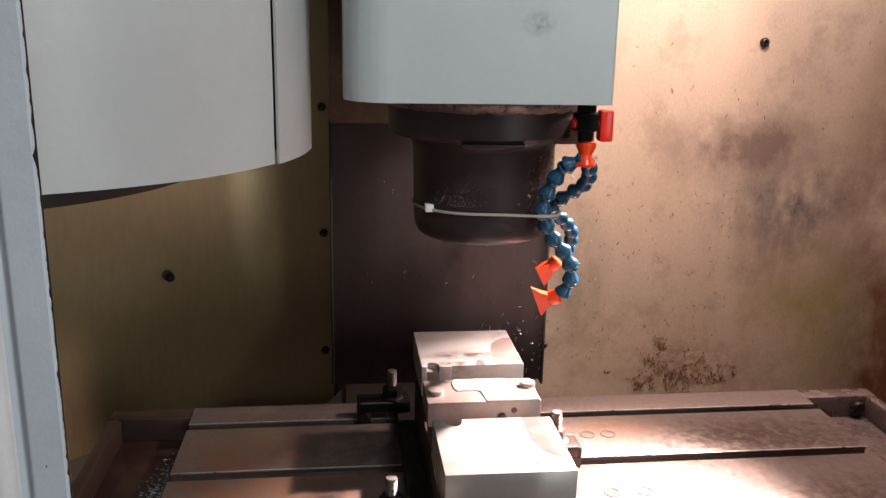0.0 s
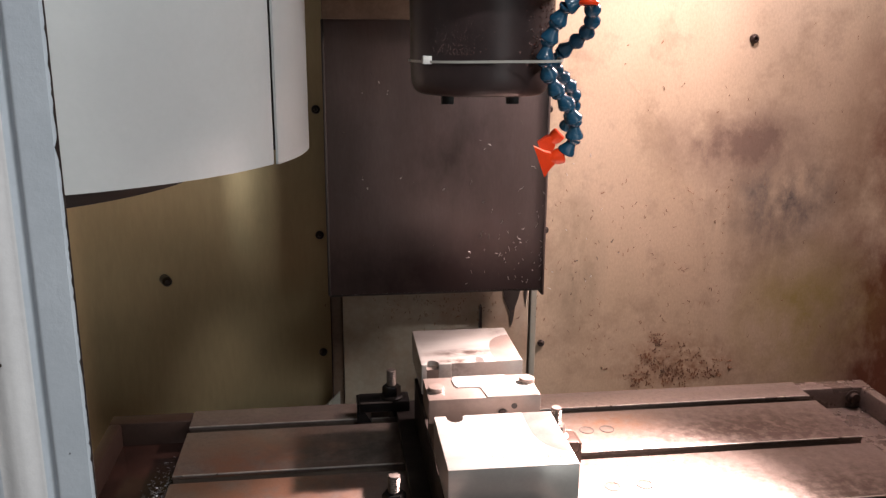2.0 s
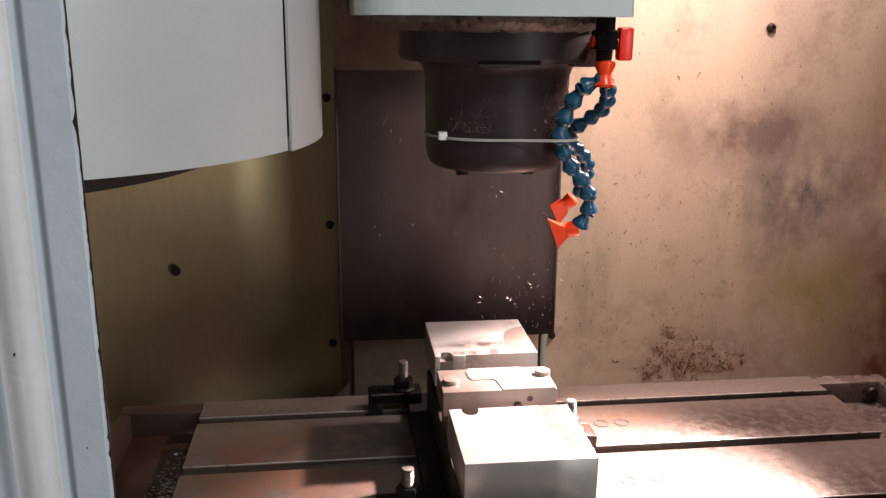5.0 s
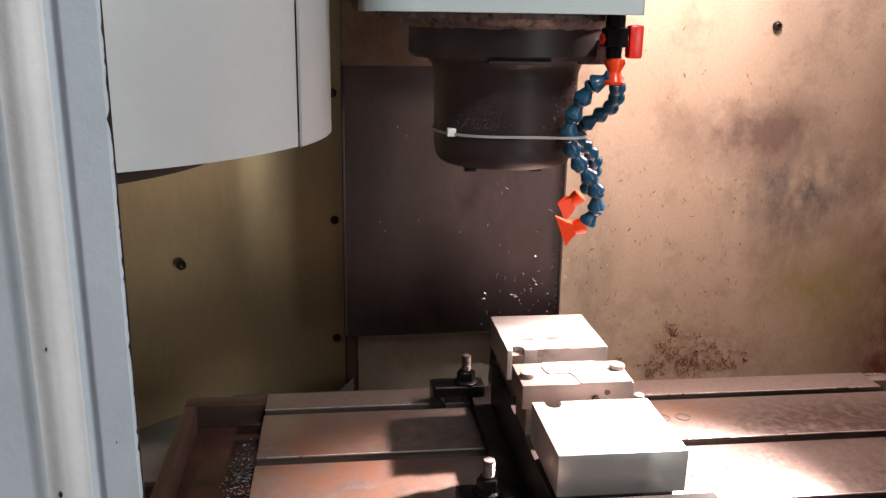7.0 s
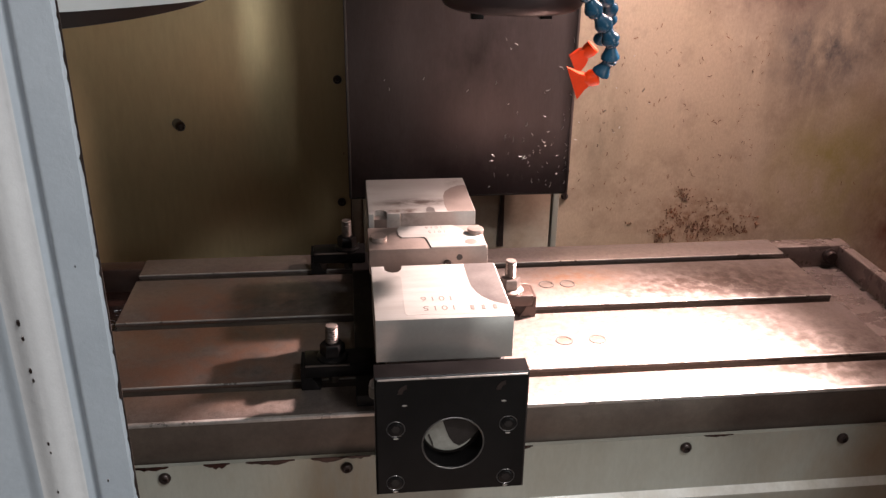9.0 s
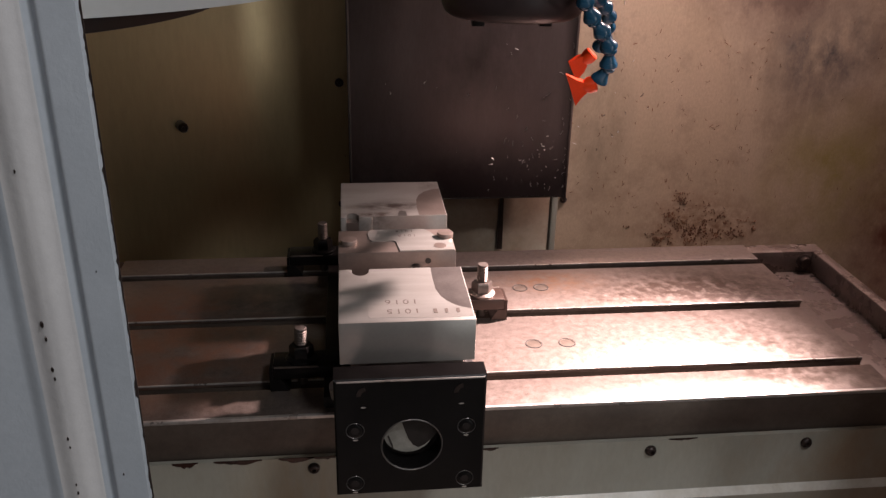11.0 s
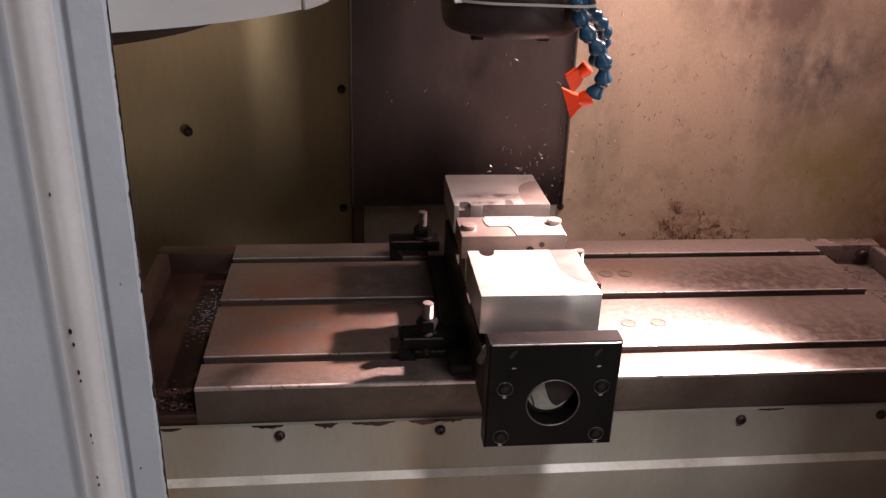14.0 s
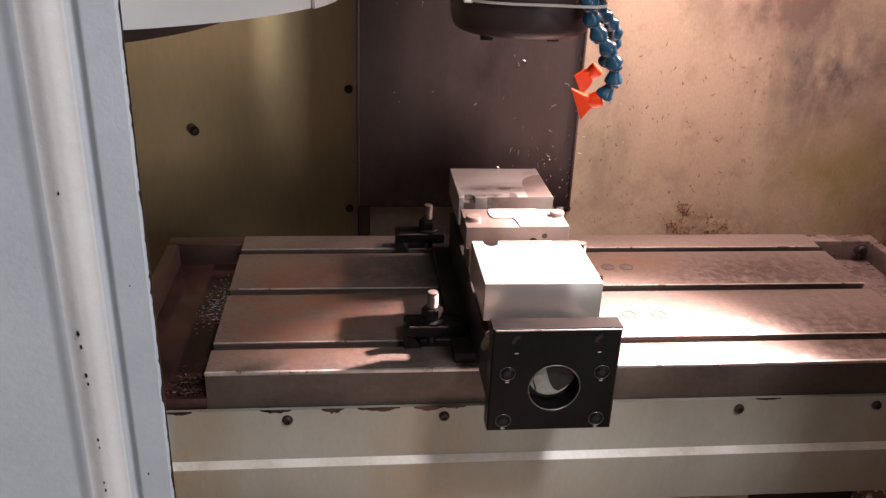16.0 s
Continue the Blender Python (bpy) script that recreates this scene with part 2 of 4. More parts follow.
M_COVER_UP = material("brown_stained_cover", (0.19, 0.135, 0.095), 0.5, metal=0.4, second=(0.12, 0.08, 0.055), big=9, small=140, bump=0.2, grain=0.2)
# near black for the shade in gaps and slots, also the oil run
M_DARK = material("gap_shade_and_oil", (0.03, 0.024, 0.02), 0.6, second=(0.02, 0.016, 0.014), bump=0.1)
M_DISC = material("dark_tool_disc", (0.032, 0.021, 0.018), 0.45, metal=0.1, second=(0.02, 0.014, 0.013), bump=0.1)
M_BLUE = material("blue_hose_plastic", (0.011, 0.066, 0.122), 0.26, second=(0.008, 0.052, 0.098), big=40, small=300, bump=0.05, grain=0.08)
M_ORANGE = material("orange_nozzle_plastic", (0.82, 0.055, 0.007), 0.32, second=(0.76, 0.046, 0.006), big=40, small=300, bump=0.05, grain=0.05)
M_RED = material("red_valve_handle", (0.80, 0.030, 0.015), 0.32, second=(0.70, 0.024, 0.012), big=40, small=300, bump=0.05, grain=0.05)
M_TIE = material("pale_nylon_tie", (0.33, 0.32, 0.29), 0.4, second=(0.32, 0.30, 0.26), big=60, small=300, bump=0.05)
M_BOLT = material("dark_cap_screw", (0.045, 0.032, 0.028), 0.34, metal=0.5, second=(0.03, 0.02, 0.018), big=80, small=300, bump=0.1)
M_CHIP_D = material("rusty_chips", (0.24, 0.095, 0.04), 0.5, metal=0.2, second=(0.10, 0.048, 0.028), big=30, small=300)
M_CHIP_B = material("bright_metal_chips", (0.72, 0.68, 0.64), 0.28, metal=0.9, second=(0.55, 0.52, 0.5), big=40, small=300)
M_INK = material("stamped_dark_steel", (0.20, 0.165, 0.145), 0.5, metal=0.4)
M_RAG = material("flaking_blue_paint", (0.05, 0.20, 0.36), 0.5, second=(0.10, 0.17, 0.24), big=40, small=160, bump=0.3)
M_SKIRT = material("worn_beige_sheet", (0.42, 0.37, 0.28), 0.5, second=(0.30, 0.24, 0.17), big=18, small=160, bump=0.3, grain=0.15, third=(0.30, 0.33, 0.36), third_scale=9, third_at=(0.52, 0.6))
M_FLOOR = material("grey_concrete", (0.30, 0.28, 0.25), 0.75, second=(0.22, 0.20, 0.18), big=2.5, small=70, bump=0.25, grain=0.15)
M_ROOM = material("shop_wall_paint", (0.42, 0.42, 0.40), 0.8, second=(0.37, 0.37, 0.35), big=1.5, small=40)
# tray colour kept dark so it throws little light on the front cover
M_TRAY = material("chip_tray_grime", (0.12, 0.095, 0.07), 0.6, second=(0.06, 0.046, 0.035), big=14, small=170, mix=0.9, bump=0.5, grain=0.35)
M_GREYSH = material("grey_guard_sheet", (0.10, 0.09, 0.08), 0.45, metal=0.3, second=(0.14, 0.13, 0.115), big=8, small=120, bump=0.1)


# ---- mesh helpers ----
def empty(name, label, category, group="", kind=""):
    return tagged(new(name), label, category, group, kind)


def mesh_of(bm, name, mat, sharp=38):
    bmesh.ops.recalc_face_normals(bm, faces=bm.faces)
    me = bpy.data.meshes.new(name)
    bm.to_mesh(me)
    bm.free()
    me.materials.append(mat)
    me.polygons.foreach_set("use_smooth", [True] * len(me.polygons))
    me.set_sharp_from_angle(angle=radians(sharp))
    return me


def part(name, bm, mat, parent=None, label="", kind=""):
    ob = new(name, mesh_of(bm, name, mat))
    if parent:
        ob.parent = parent
    return tagged(ob, label, kind=kind)


def twin(ob, m, parent=None):
    """Another piece on the same mesh."""
    o = new(ob.name.split(".")[0], ob.data)
    o.parent = parent or ob.parent
    o.matrix_basis = m
    if "label" in ob:
        o["label"] = ob["label"]
    return o


def box(x0, x1, y0, y1, z0, z1, bev=0.0015, bm=None, segs=2):
    bm = bm or bmesh.new()
    m = Matrix.LocRotScale(((x0 + x1) / 2, (y0 + y1) / 2, (z0 + z1) / 2), None, (x1 - x0, y1 - y0, z1 - z0))
    vs = bmesh.ops.create_cube(bm, size=1, matrix=m)["verts"]
    if bev:
        es = list({e for v in vs for e in v.link_edges})
        bmesh.ops.bevel(bm, geom=es, offset=bev, segments=segs, affect="EDGES", profile=0.5, clamp_overlap=True)
    return bm


def lathe(profile, m=None, segs=32, bm=None, caps=True):
    """Rings of (radius, height) turned about the local z axis."""
    bm = bm or bmesh.new()
    m = m or Matrix()
    rings = []
    for r, h in profile:
        rings.append([bm.verts.new(m @ Vector((r * math.cos(2 * math.pi * i / segs), r * math.sin(2 * math.pi * i / segs), h))) for i in range(segs)])
    for a, b in zip(rings, rings[1:]):
        for i in range(segs):
            bm.faces.new((a[i], a[(i + 1) % segs], b[(i + 1) % segs], b[i]))
    if caps:
        bm.faces.new(rings[0])
        bm.faces.new(rings[-1])
    return bm


def along(a, b):
    """A frame at a whose z axis points to b."""
    a, b = Vector(a), Vector(b)
    return Matrix.Translation(a) @ (b - a).to_track_quat("Z", "Y").to_matrix().to_4x4()


def prism(outline, z0, z1, bm=None, bev=0.0):
    """A plan outline raised from z0 to z1."""
    bm = bm or bmesh.new()
    lo = [bm.verts.new((x, y, z0)) for x, y in outline]
    hi = [bm.verts.new((x, y, z1)) for x, y in outline]
    n = len(outline)
    made = [bm.faces.new(lo[::-1]), bm.faces.new(hi)]
    made += [bm.faces.new((lo[i], lo[(i + 1) % n], hi[(i + 1) % n], hi[i])) for i in range(n)]
    if bev:
        es = list({e for f in made for e in f.edges})
        bmesh.ops.bevel(bm, geom=es, offset=bev, segments=2, affect="EDGES", profile=0.5, clamp_overlap=True)
    return bm


def profile_x(outline, x0, x1, bm=None):
    """A (y, z) outline drawn out along x."""
    bm = bm or bmesh.new()
    a = [bm.verts.new((x0, y, z)) for y, z in outline]
    b = [bm.verts.new((x1, y, z)) for y, z in outline]
    n = len(outline)
    bm.faces.new(a[::-1]), bm.faces.new(b)
    for i in range(n):
        bm.faces.new((a[i], a[(i + 1) % n], b[(i + 1) % n], b[i]))
    return bm


def strip(line, thick):
    """A plan outline of a sheet of given thickness that follows a plan line."""
    pts = [Vector(p) for p in line]
    out = []
    for i, p in enumerate(pts):
        d = (pts[min(i + 1, len(pts) - 1)] - pts[max(i - 1, 0)]).normalized()
        out.append(p + Vector((-d.y, d.x)) * thick)
    return [tuple(p) for p in pts] + [tuple(p) for p in out[::-1]]


def slivers(name, spots, mat, parent, size=(0.006, 0.0012), seed=1, flat="y", kind="stuff", label=""):
    """Small curled chips lying at the given spots, each a thin four-sided sliver."""
    rng = random.Random(seed)
    vs, fs = [], []
    for p in spots:
        n = len(vs)
        a, ln, w = rng.uniform(0, math.pi), size[0] * rng.uniform(0.4, 1.5), size[1] * rng.uniform(0.6, 1.5)
        if flat == "y":
            a = rng.gauss(math.pi / 2, 0.7)
            u, v, k = Vector((math.cos(a), 0, math.sin(a))), Vector((-math.sin(a), 0, math.cos(a))), Vector((0, -1, 0))
        else:
            u, v, k = Vector((math.cos(a), math.sin(a), 0)), Vector((-math.sin(a), math.cos(a), 0)), Vector((0, 0, 1))
        p = Vector(p)
        bend = v * ln * rng.uniform(-0.25, 0.25) + k * ln * rng.uniform(0.0, 0.2)
        for s, q in ((-0.5, Vector()), (0.0, bend), (0.5, Vector())):
            c = p + u * ln * s + q
            vs += [c - v * w, c + v * w, c + k * w * 1.4]
        for j in (0, 3):
            fs += [(n + j + i, n + j + (i + 1) % 3, n + j + 3 + (i + 1) % 3, n + j + 3 + i) for i in range(3)]
        fs += [(n, n + 1, n + 2), (n + 6, n + 7, n + 8)]
    me = bpy.data.meshes.new(name)
    me.from_pydata([tuple(v) for v in vs], [], fs)
    me.materials.append(mat)
    ob = new(name, me)
    ob.parent = parent
    return tagged(ob, label, kind=kind)


def screw_mesh(r, h):
    """Button-head socket screw, its head pointing along -y."""
    m = Matrix.Rotation(radians(90), 4, "X")
    return lathe([(r * 0.98, 0), (r, h * 0.25), (r * 0.85, h * 0.75), (r * 0.55, h), (r * 0.42, h), (r * 0.36, h * 0.45)], m, 18)


# ---- setting: room, enclosure walls ----
part("floor", box(-3.6, 3.6, -4.2, 2.4, -0.1, 0.0, 0), M_FLOOR)
tagged(bpy.data.objects["floor"], "grey concrete workshop floor", "floor", kind="structure")
for nm, b in (("room_wall_north", (-3.6, 3.6, 2.4, 2.5, 0, 3.2)), ("room_wall_south", (-3.6, 3.6, -4.3, -4.2, 0, 3.2)),
              ("room_wall_west", (-3.7, -3.6, -4.2, 2.4, 0, 3.2)), ("room_wall_east", (3.6, 3.7, -4.2, 2.4, 0, 3.2))):
    tagged(part(nm, box(*b, 0), M_ROOM), "plain painted workshop wall", "wall", kind="structure")
tagged(part("ceiling", box(-3.6, 3.6, -4.2, 2.4, 3.2, 3.3, 0), M_ROOM), "plain workshop ceiling", "ceiling", kind="structure")

Z0, Z1 = 0.35, 2.25
wall_right = part("wall_right", prism(strip([(0.440, 0.262), (1.20, 0.262), (1.27, 0.245), (1.33, 0.19), (1.42, -0.35), (1.42, -1.2)], 0.012), Z0, Z1), M_WALL)
tagged(wall_right, "stained cream painted sheet metal enclosure wall with chips and painted-in shade", "wall", kind="structure")
LEFT_LINE = [(-1.05, -0.5), (-0.62, 0.035), (-0.245, 0.209)]
for i in range(1, 15):
    # the sheet bends from 26 degrees to flat over 13 cm
    a = radians(25.5 - 24.5 * i / 14)
    LEFT_LINE.append((LEFT_LINE[-1][0] + 0.0095 * math.cos(a), LEFT_LINE[-1][1] + 0.0095 * math.sin(a)))
LEFT_LINE.append((-0.012, LEFT_LINE[-1][1] + 0.002))
wall_left = part("wall_left", prism(strip(LEFT_LINE, 0.012), Z0, Z1), M_WALL_L)
tagged(wall_left, "olive cream painted bent sheet metal enclosure wall", "wall", kind="structure")
# unseen panel added to keep front light off the right side
front_right = part("front_light_blocker", box(0.62, 1.45, -1.05, -1.03, 0.3, 2.3, 0.003), M_WHITE)
tagged(front_right, "unseen panel that blocks front light on the right", "wall", kind="structure")
# unseen panel added to stop floor bounce reaching the front cover
front_low = part("floor_bounce_blocker", box(-1.05, 0.61, -1.05, -1.03, 0.0, 0.74, 0.003), M_GREYSH)
tagged(front_low, "unseen dark panel that blocks light bounced off the floor", "wall", kind="structure")
col = part("column_face", box(-0.012, 0.438, 0.262, 0.30, Z0, Z1, 0), M_TROUGH)
tagged(col, "dark oily machine column behind its covers", "machine column", kind="structure")
part("inner_panel", box(0.004, 0.405, 0.150, 0.166, Z0, 1.6, 0.002), M_INNER, col, "dirty brown lower way panel")
part("guide_strip", box(0.410, 0.423, 0.150, 0.200, Z0, 1.6, 0.002), M_PANEL, col, "pale sheet edge beside the slide")
part("side_guide", box(-0.019, 0.0035, 0.162, 0.20, Z0, 1.6, 0.001), M_COVER_UP, col, "brown stained slide guide")
part("guide_strip", box(-0.022, -0.0195, 0.150, 0.262, Z0, 1.9, 0.001), M_TROUGH, col, "dark oily slide edge")
slivers("chip_dust", [(random.gauss(0.2, 0.1), 0.149, random.gauss(0.99, 0.035)) for _ in range(150)], M_CHIP_D, col, (0.0055, 0.0006), 5, label="dark chips stuck on the panel")
rng = random.Random(3)
drip = bmesh.new()
for run in ([(0.335, 1.20), (0.388, 1.20), (0.387, 1.01), (0.381, 0.985), (0.375, 0.968), (0.371, 0.935), (0.3665, 0.922), (0.363, 0.955), (0.356, 0.972), (0.350, 0.988), (0.347, 1.02), (0.338, 1.06)],
            [(0.392, 1.20), (0.402, 1.20), (0.401, 1.00), (0.398, 0.965), (0.395, 0.99), (0.391, 1.04)]):
    lo = [drip.verts.new((x, 0.1502, z)) for x, z in run]
    hi = [drip.verts.new((x, 0.1488, z)) for x, z in run]
    drip.faces.new(hi)
    for i in range(len(run)):
        drip.faces.new((lo[i], lo[(i + 1) % len(run)], hi[(i + 1) % len(run)], hi[i]))
part("oil_run", drip, M_DARK, col, "dark oil run on the panel")
part("bracket", prism([(0.290, 0.772), (0.303, 0.772), (0.3005, 0.972), (0.2985, 0.978), (0.2965, 0.972)], 0.0, 0.012), M_BOLT, col, "small dark tapered upright bracket").matrix_basis = pose(0, 0.150, 0, 90, 0, 0)
part("gusset", prism([(-0.060, 0.735), (-0.006, 0.735), (-0.006, 0.790)], 0.0, 0.006), M_PANEL, col, "small grey triangular gusset").matrix_basis = pose(0, 0.150, 0, 90, 0, 0)
low = part("guard_sheet", profile_x([(0.20, 0.735), (-0.02, 0.66), (-0.02, 0.65), (0.21, 0.725)], -1.0, -0.015), M_GREYSH)
tagged(low, "grey sloping sheet guard behind the table", "guard", kind="structure")

bolt = screw_mesh(0.0085, 0.008)
b0 = part("wall_bolt", bolt, M_BOLT, wall_right, "dark button-head screw")
b0.location = (0.464, 0.2615, 1.11)
for z in (0.838, 1.382, 1.655):
    twin(b0, Matrix.Translation((0.464, 0.2615, z)))
twin(b0, Matrix.Translation((0.921, 0.2615, 1.533)) @ Matrix.Scale(1.25, 4))
for z in (0.847, 1.117, 1.386, 1.655):
    twin(b0, Matrix.Translation((-0.041, LEFT_LINE[-1][1] - 0.0004, z)) @ Matrix.Scale(1.1, 4), wall_left)
stud = part("stud_bolt", lathe([(0.010, -0.004), (0.010, 0.024), (0.0095, 0.030), (0.006, 0.034), (0.004, 0.032)], Matrix.Rotation(radians(90), 4, "X"), 18), M_BOLT, wall_left, "dark rusty projecting bolt")
stud.matrix_basis = pose(-0.358, 0.160, 1.052, 0, 0, 24)

rng = random.Random(11)
spots = []
for _ in range(125):
    spots.append((0.48 + 0.42 * rng.random() ** 0.8, 0.2612, 0.80 + 0.42 * rng.random() ** 1.3))
for _ in range(60):
    spots.append((rng.uniform(0.48, 1.2), 0.2612, rng.uniform(0.78, 1.6)))
slivers("dark_swarf", spots, M_CHIP_D, wall_right, (0.0070, 0.00055), 12, label="dark metal slivers stuck to the wall")
spots = []
for _ in range(70):
    # small clots, each of a few flakes, that spread towards the table
    cx, u = rng.gauss(0.785, 0.075), rng.random() ** 1.2
    cz = 0.715 + (0.175 - 1.25 * abs(cx - 0.775)) * u if abs(cx - 0.775) < 0.09 else 0.715 + 0.062 * u
    for _ in range(rng.randint(3, 10)):
        spots.append((rng.gauss(cx, 0.007), 0.2612, rng.gauss(cz, 0.005)))
slivers("rusty_swarf", spots, M_CHIP_D, wall_right, (0.0042, 0.0010), 13, label="rusty metal chips stuck to the wall")
slivers("bright_swarf", [(rng.uniform(0.47, 0.66), 0.2612, rng.uniform(0.95, 1.28)) for _ in range(16)], M_CHIP_B, wall_right, (0.008, 0.0010), 14, label="bright metal chips stuck to the wall")

# chip tray and debris under the table
tray = part("chip_tray", box(-0.9, 1.4, -0.95, 0.24, 0.50, 0.515, 0.002), M_TRAY)
tagged(tray, "grimy chip tray under the machine table", "tray", kind="structure")
rng = random.Random(21)
slivers("chip_heap", [(rng.uniform(0.55, 1.35), rng.uniform(-0.6, 0.1), 0.517 + 0.01 * rng.random()) for _ in range(2600)], M_CHIP_B, tray, (0.010, 0.0016), 22, flat="z", label="heap of fine metal chips")
skirt = empty("saddle_cover", "worn cream saddle cover with flaking blue paint under the table", "machine cover")
part("sheet", box(-0.232, 0.600, -0.628, -0.618, 0.52, 0.6560, 0.002), M_SKIRT, skirt, "worn beige and blue sheet")
part("top_fold", box(-0.232, 0.600, -0.6178, -0.58, 0.648, 0.6555, 0.001), M_SKIRT, skirt)
part("side_box", box(0.6005, 0.80, -0.60, -0.45, 0.52, 0.650, 0.003), M_TROUGH, skirt, "dark red-brown oily box side")
k0 = part("cover_screw", screw_mesh(0.0075, 0.007), M_BOLT, skirt, "dark button-head screw")
k0.location = (0.088, -0.6282, 0.619)
for x in (0.288, 0.503):
    twin(k0, Matrix.Translation((x, -0.6282, 0.615)))
flake = bmesh.new()
rng = random.Random(61)
x = -0.16
while x < 0.56:
    w = rng.uniform(0.008, 0.03)
    z = 0.640 + 0.008 * math.sin(x * 9) + rng.uniform(-0.004, 0.004)
    h = rng.uniform(0.003, 0.009)
    pts = [(x + w * math.cos(a) * rng.uniform(0.7, 1.1), z + h * math.sin(a) * rng.uniform(0.5, 1.1)) for a in (0.1, 0.9, 1.7, 2.5, 3.2, 4.0, 4.8, 5.6)]
    lo = [flake.verts.new((u, -0.6281, v)) for u, v in pts]
    hi = [flake.verts.new((u, -0.6292, v)) for u, v in pts]
    flake.faces.new(hi)
    for i in range(8):
        flake.faces.new((lo[i], lo[(i + 1) % 8], hi[(i + 1) % 8], hi[i]))
    x += w * 1.25
part("flaking_paint", flake, M_RAG, skirt, "flaking blue paint", "stuff")
saddle = part("saddle_block", box(-0.1, 0.50, -0.22, 0.1, 0.515, 0.66, 0.006), M_GREYSH)
tagged(saddle, "dark machine saddle below the table", "machine saddle", kind="structure")

# ---- door post beside the camera ----
post = empty("door_post", "grey-blue painted sliding door post with a worn white trim", "door post", kind="structure")


def swell(x0, x1, y0, y1, n=12):
    """Points of a soft S-shaped step from (x0, y0) to (x1, y1)."""
    return [(x0 + (x1 - x0) * i / n, y0 + (y1 - y0) * (0.5 - 0.5 * math.cos(math.pi * i / n))) for i in range(n + 1)]


BACK = -1.225
fold = [(-0.1053, -1.2505), (-0.1066, -1.252), (-0.1175, -1.252)] + swell(-0.1180, -0.1215, -1.252, -1.2488, 8) + swell(-0.1217, -0.1235, -1.2488, -1.2508, 6)
part("edge_strip", prism(fold + [(-0.1235, BACK), (-0.1145, BACK)], 0.3, 2.3), M_DOOR, post, "grey-blue painted door edge with a soft groove")
bead = [(-0.1235, -1.2508)] + swell(-0.1240, -0.1305, -1.2510, -1.2532, 10) + swell(-0.1320, -0.1395, -1.2533, -1.2512, 12)
part("trim", prism(bead + [(-0.1395, BACK), (-0.1235, BACK)], 0.3, 2.3), M_DOORW, post, "worn white rounded trim")
part("panel", prism(swell(-0.1395, -0.1460, -1.2512, -1.2492, 8) + [(-0.30, -1.262), (-0.30, BACK), (-0.1395, BACK)], 0.3, 2.3), M_DOOR, post, "grey-blue painted door panel")
rng = random.Random(8)
nick = bmesh.new()
last = None
for i in range(395):
    # bare metal along the corner, wider where the paint has flaked
    z = 0.95 + i * 0.0017
    w = 0.00022 + 0.0016 * max(0.0, noise.noise(Vector((0, 3, z * 95))) - 0.12) + 0.0007 * max(0.0, noise.noise(Vector((5, 1, z * 320))))
    now = [nick.verts.new(p) for p in ((-0.10515, -1.2502, z), (-0.10515, -1.25055, z), (-0.1053 - w, -1.2507 - 1.15 * w, z), (-0.1055 - w, -1.2503 - 1.15 * w, z))]
    if last:
        for k in range(3):
            nick.faces.new((last[k], last[k + 1], now[k + 1], now[k]))
    last = now
part("paint_chip", nick, M_BOLT, post, "dark chipped paint along the door edge", "stuff")
spot = bmesh.new()
for x, z, r in ((-0.1345, 1.372, 0.0010), (-0.1340, 1.366, 0.0008), (-0.1338, 1.353, 0.0009), (-0.1335, 1.349, 0.0007), (-0.1330, 1.322, 0.0008), (-0.1328, 1.318, 0.0006), (-0.1332, 1.300, 0.0006),
                (-0.1330, 1.296, 0.0008), (-0.1336, 1.43, 0.0006), (-0.1328, 1.276, 0.0006), (-0.1150, 1.303, 0.0006), (-0.1185, 1.262, 0.0005), (-0.1130, 1.392, 0.0004)):
    y = -1.2530 if x < -0.12 else -1.2518
    lathe([(r, 0), (r * 0.7, 0.00035), (r * 0.1, 0.0004)], Matrix.Translation((x, y, z)) @ Matrix.Rotation(radians(90), 4, "X") @ Matrix.Diagonal((0.7, 1.5, 1, 1)), 7, spot)
part("paint_spot", spot, M_BOLT, post, "small dark spots of chipped paint", "stuff")

# ---- tool changer ----
CX, CY, CR = -0.395, -0.45, 0.361
changer = empty("tool_changer", "white curved sheet metal tool changer cover over a dark disc", "tool changer")


def arc(r, a0, a1, n):
    return [(CX + r * math.cos(radians(a0 + (a1 - a0) * i / n)), CY + r * math.sin(radians(a0 + (a1 - a0) * i / n))) for i in range(n + 1)]


part("main_cover", prism(strip(arc(CR, -150, -27.0, 60), 0.003), 1.405, 2.25), M_WHITE, changer, "white painted curved cover sheet")
part("end_cover", prism(strip(arc(CR - 0.004, -24.3, -2, 18), 0.003), 1.402, 2.25), M_WHITE, changer, "white painted narrow cover sheet")
# dark strip stands in for the shade inside the seam
part("seam_strip", prism(strip(arc(CR - 0.018, -32, -12, 12), 0.003), 1.415, 2.25), M_DARK, changer, "dark strip painting the shade in the seam")
part("side_sheet", prism(strip([(CX + CR - 0.013, CY - 0.03), (CX + CR - 0.017, CY + 0.12), (CX + CR - 0.06, CY + 0.25)], 0.004), 1.42, 2.25), M_WHITE, changer)
part("tool_disc", lathe([(0.02, 1.42), (0.262, 1.42), (0.268, 1.416), (0.268, 1.388), (0.264, 1.387), (0.02, 1.387)], Matrix.Translation((-0.428, -0.55, 0)), 72), M_DISC, changer, "dark oily tool disc edge")
part("inner_top", lathe([(0.34, 1.425), (0.34, 1.43)], Matrix.Translation((CX, CY, 0)), 48), M_DARK, changer)

# ---- spindle head ----
SX, SY = 0.189, -0.432
head = empty("spindle_head", "pale green machining spindle head with an oily brown nose", "spindle head")


def corner(cx, cy, r, a0, a1, n):
    return [(cx + r * math.cos(radians(a0 + (a1 - a0) * i / n)), cy + r * math.sin(radians(a0 + (a1 - a0) * i / n))) for i in range(n + 1)]


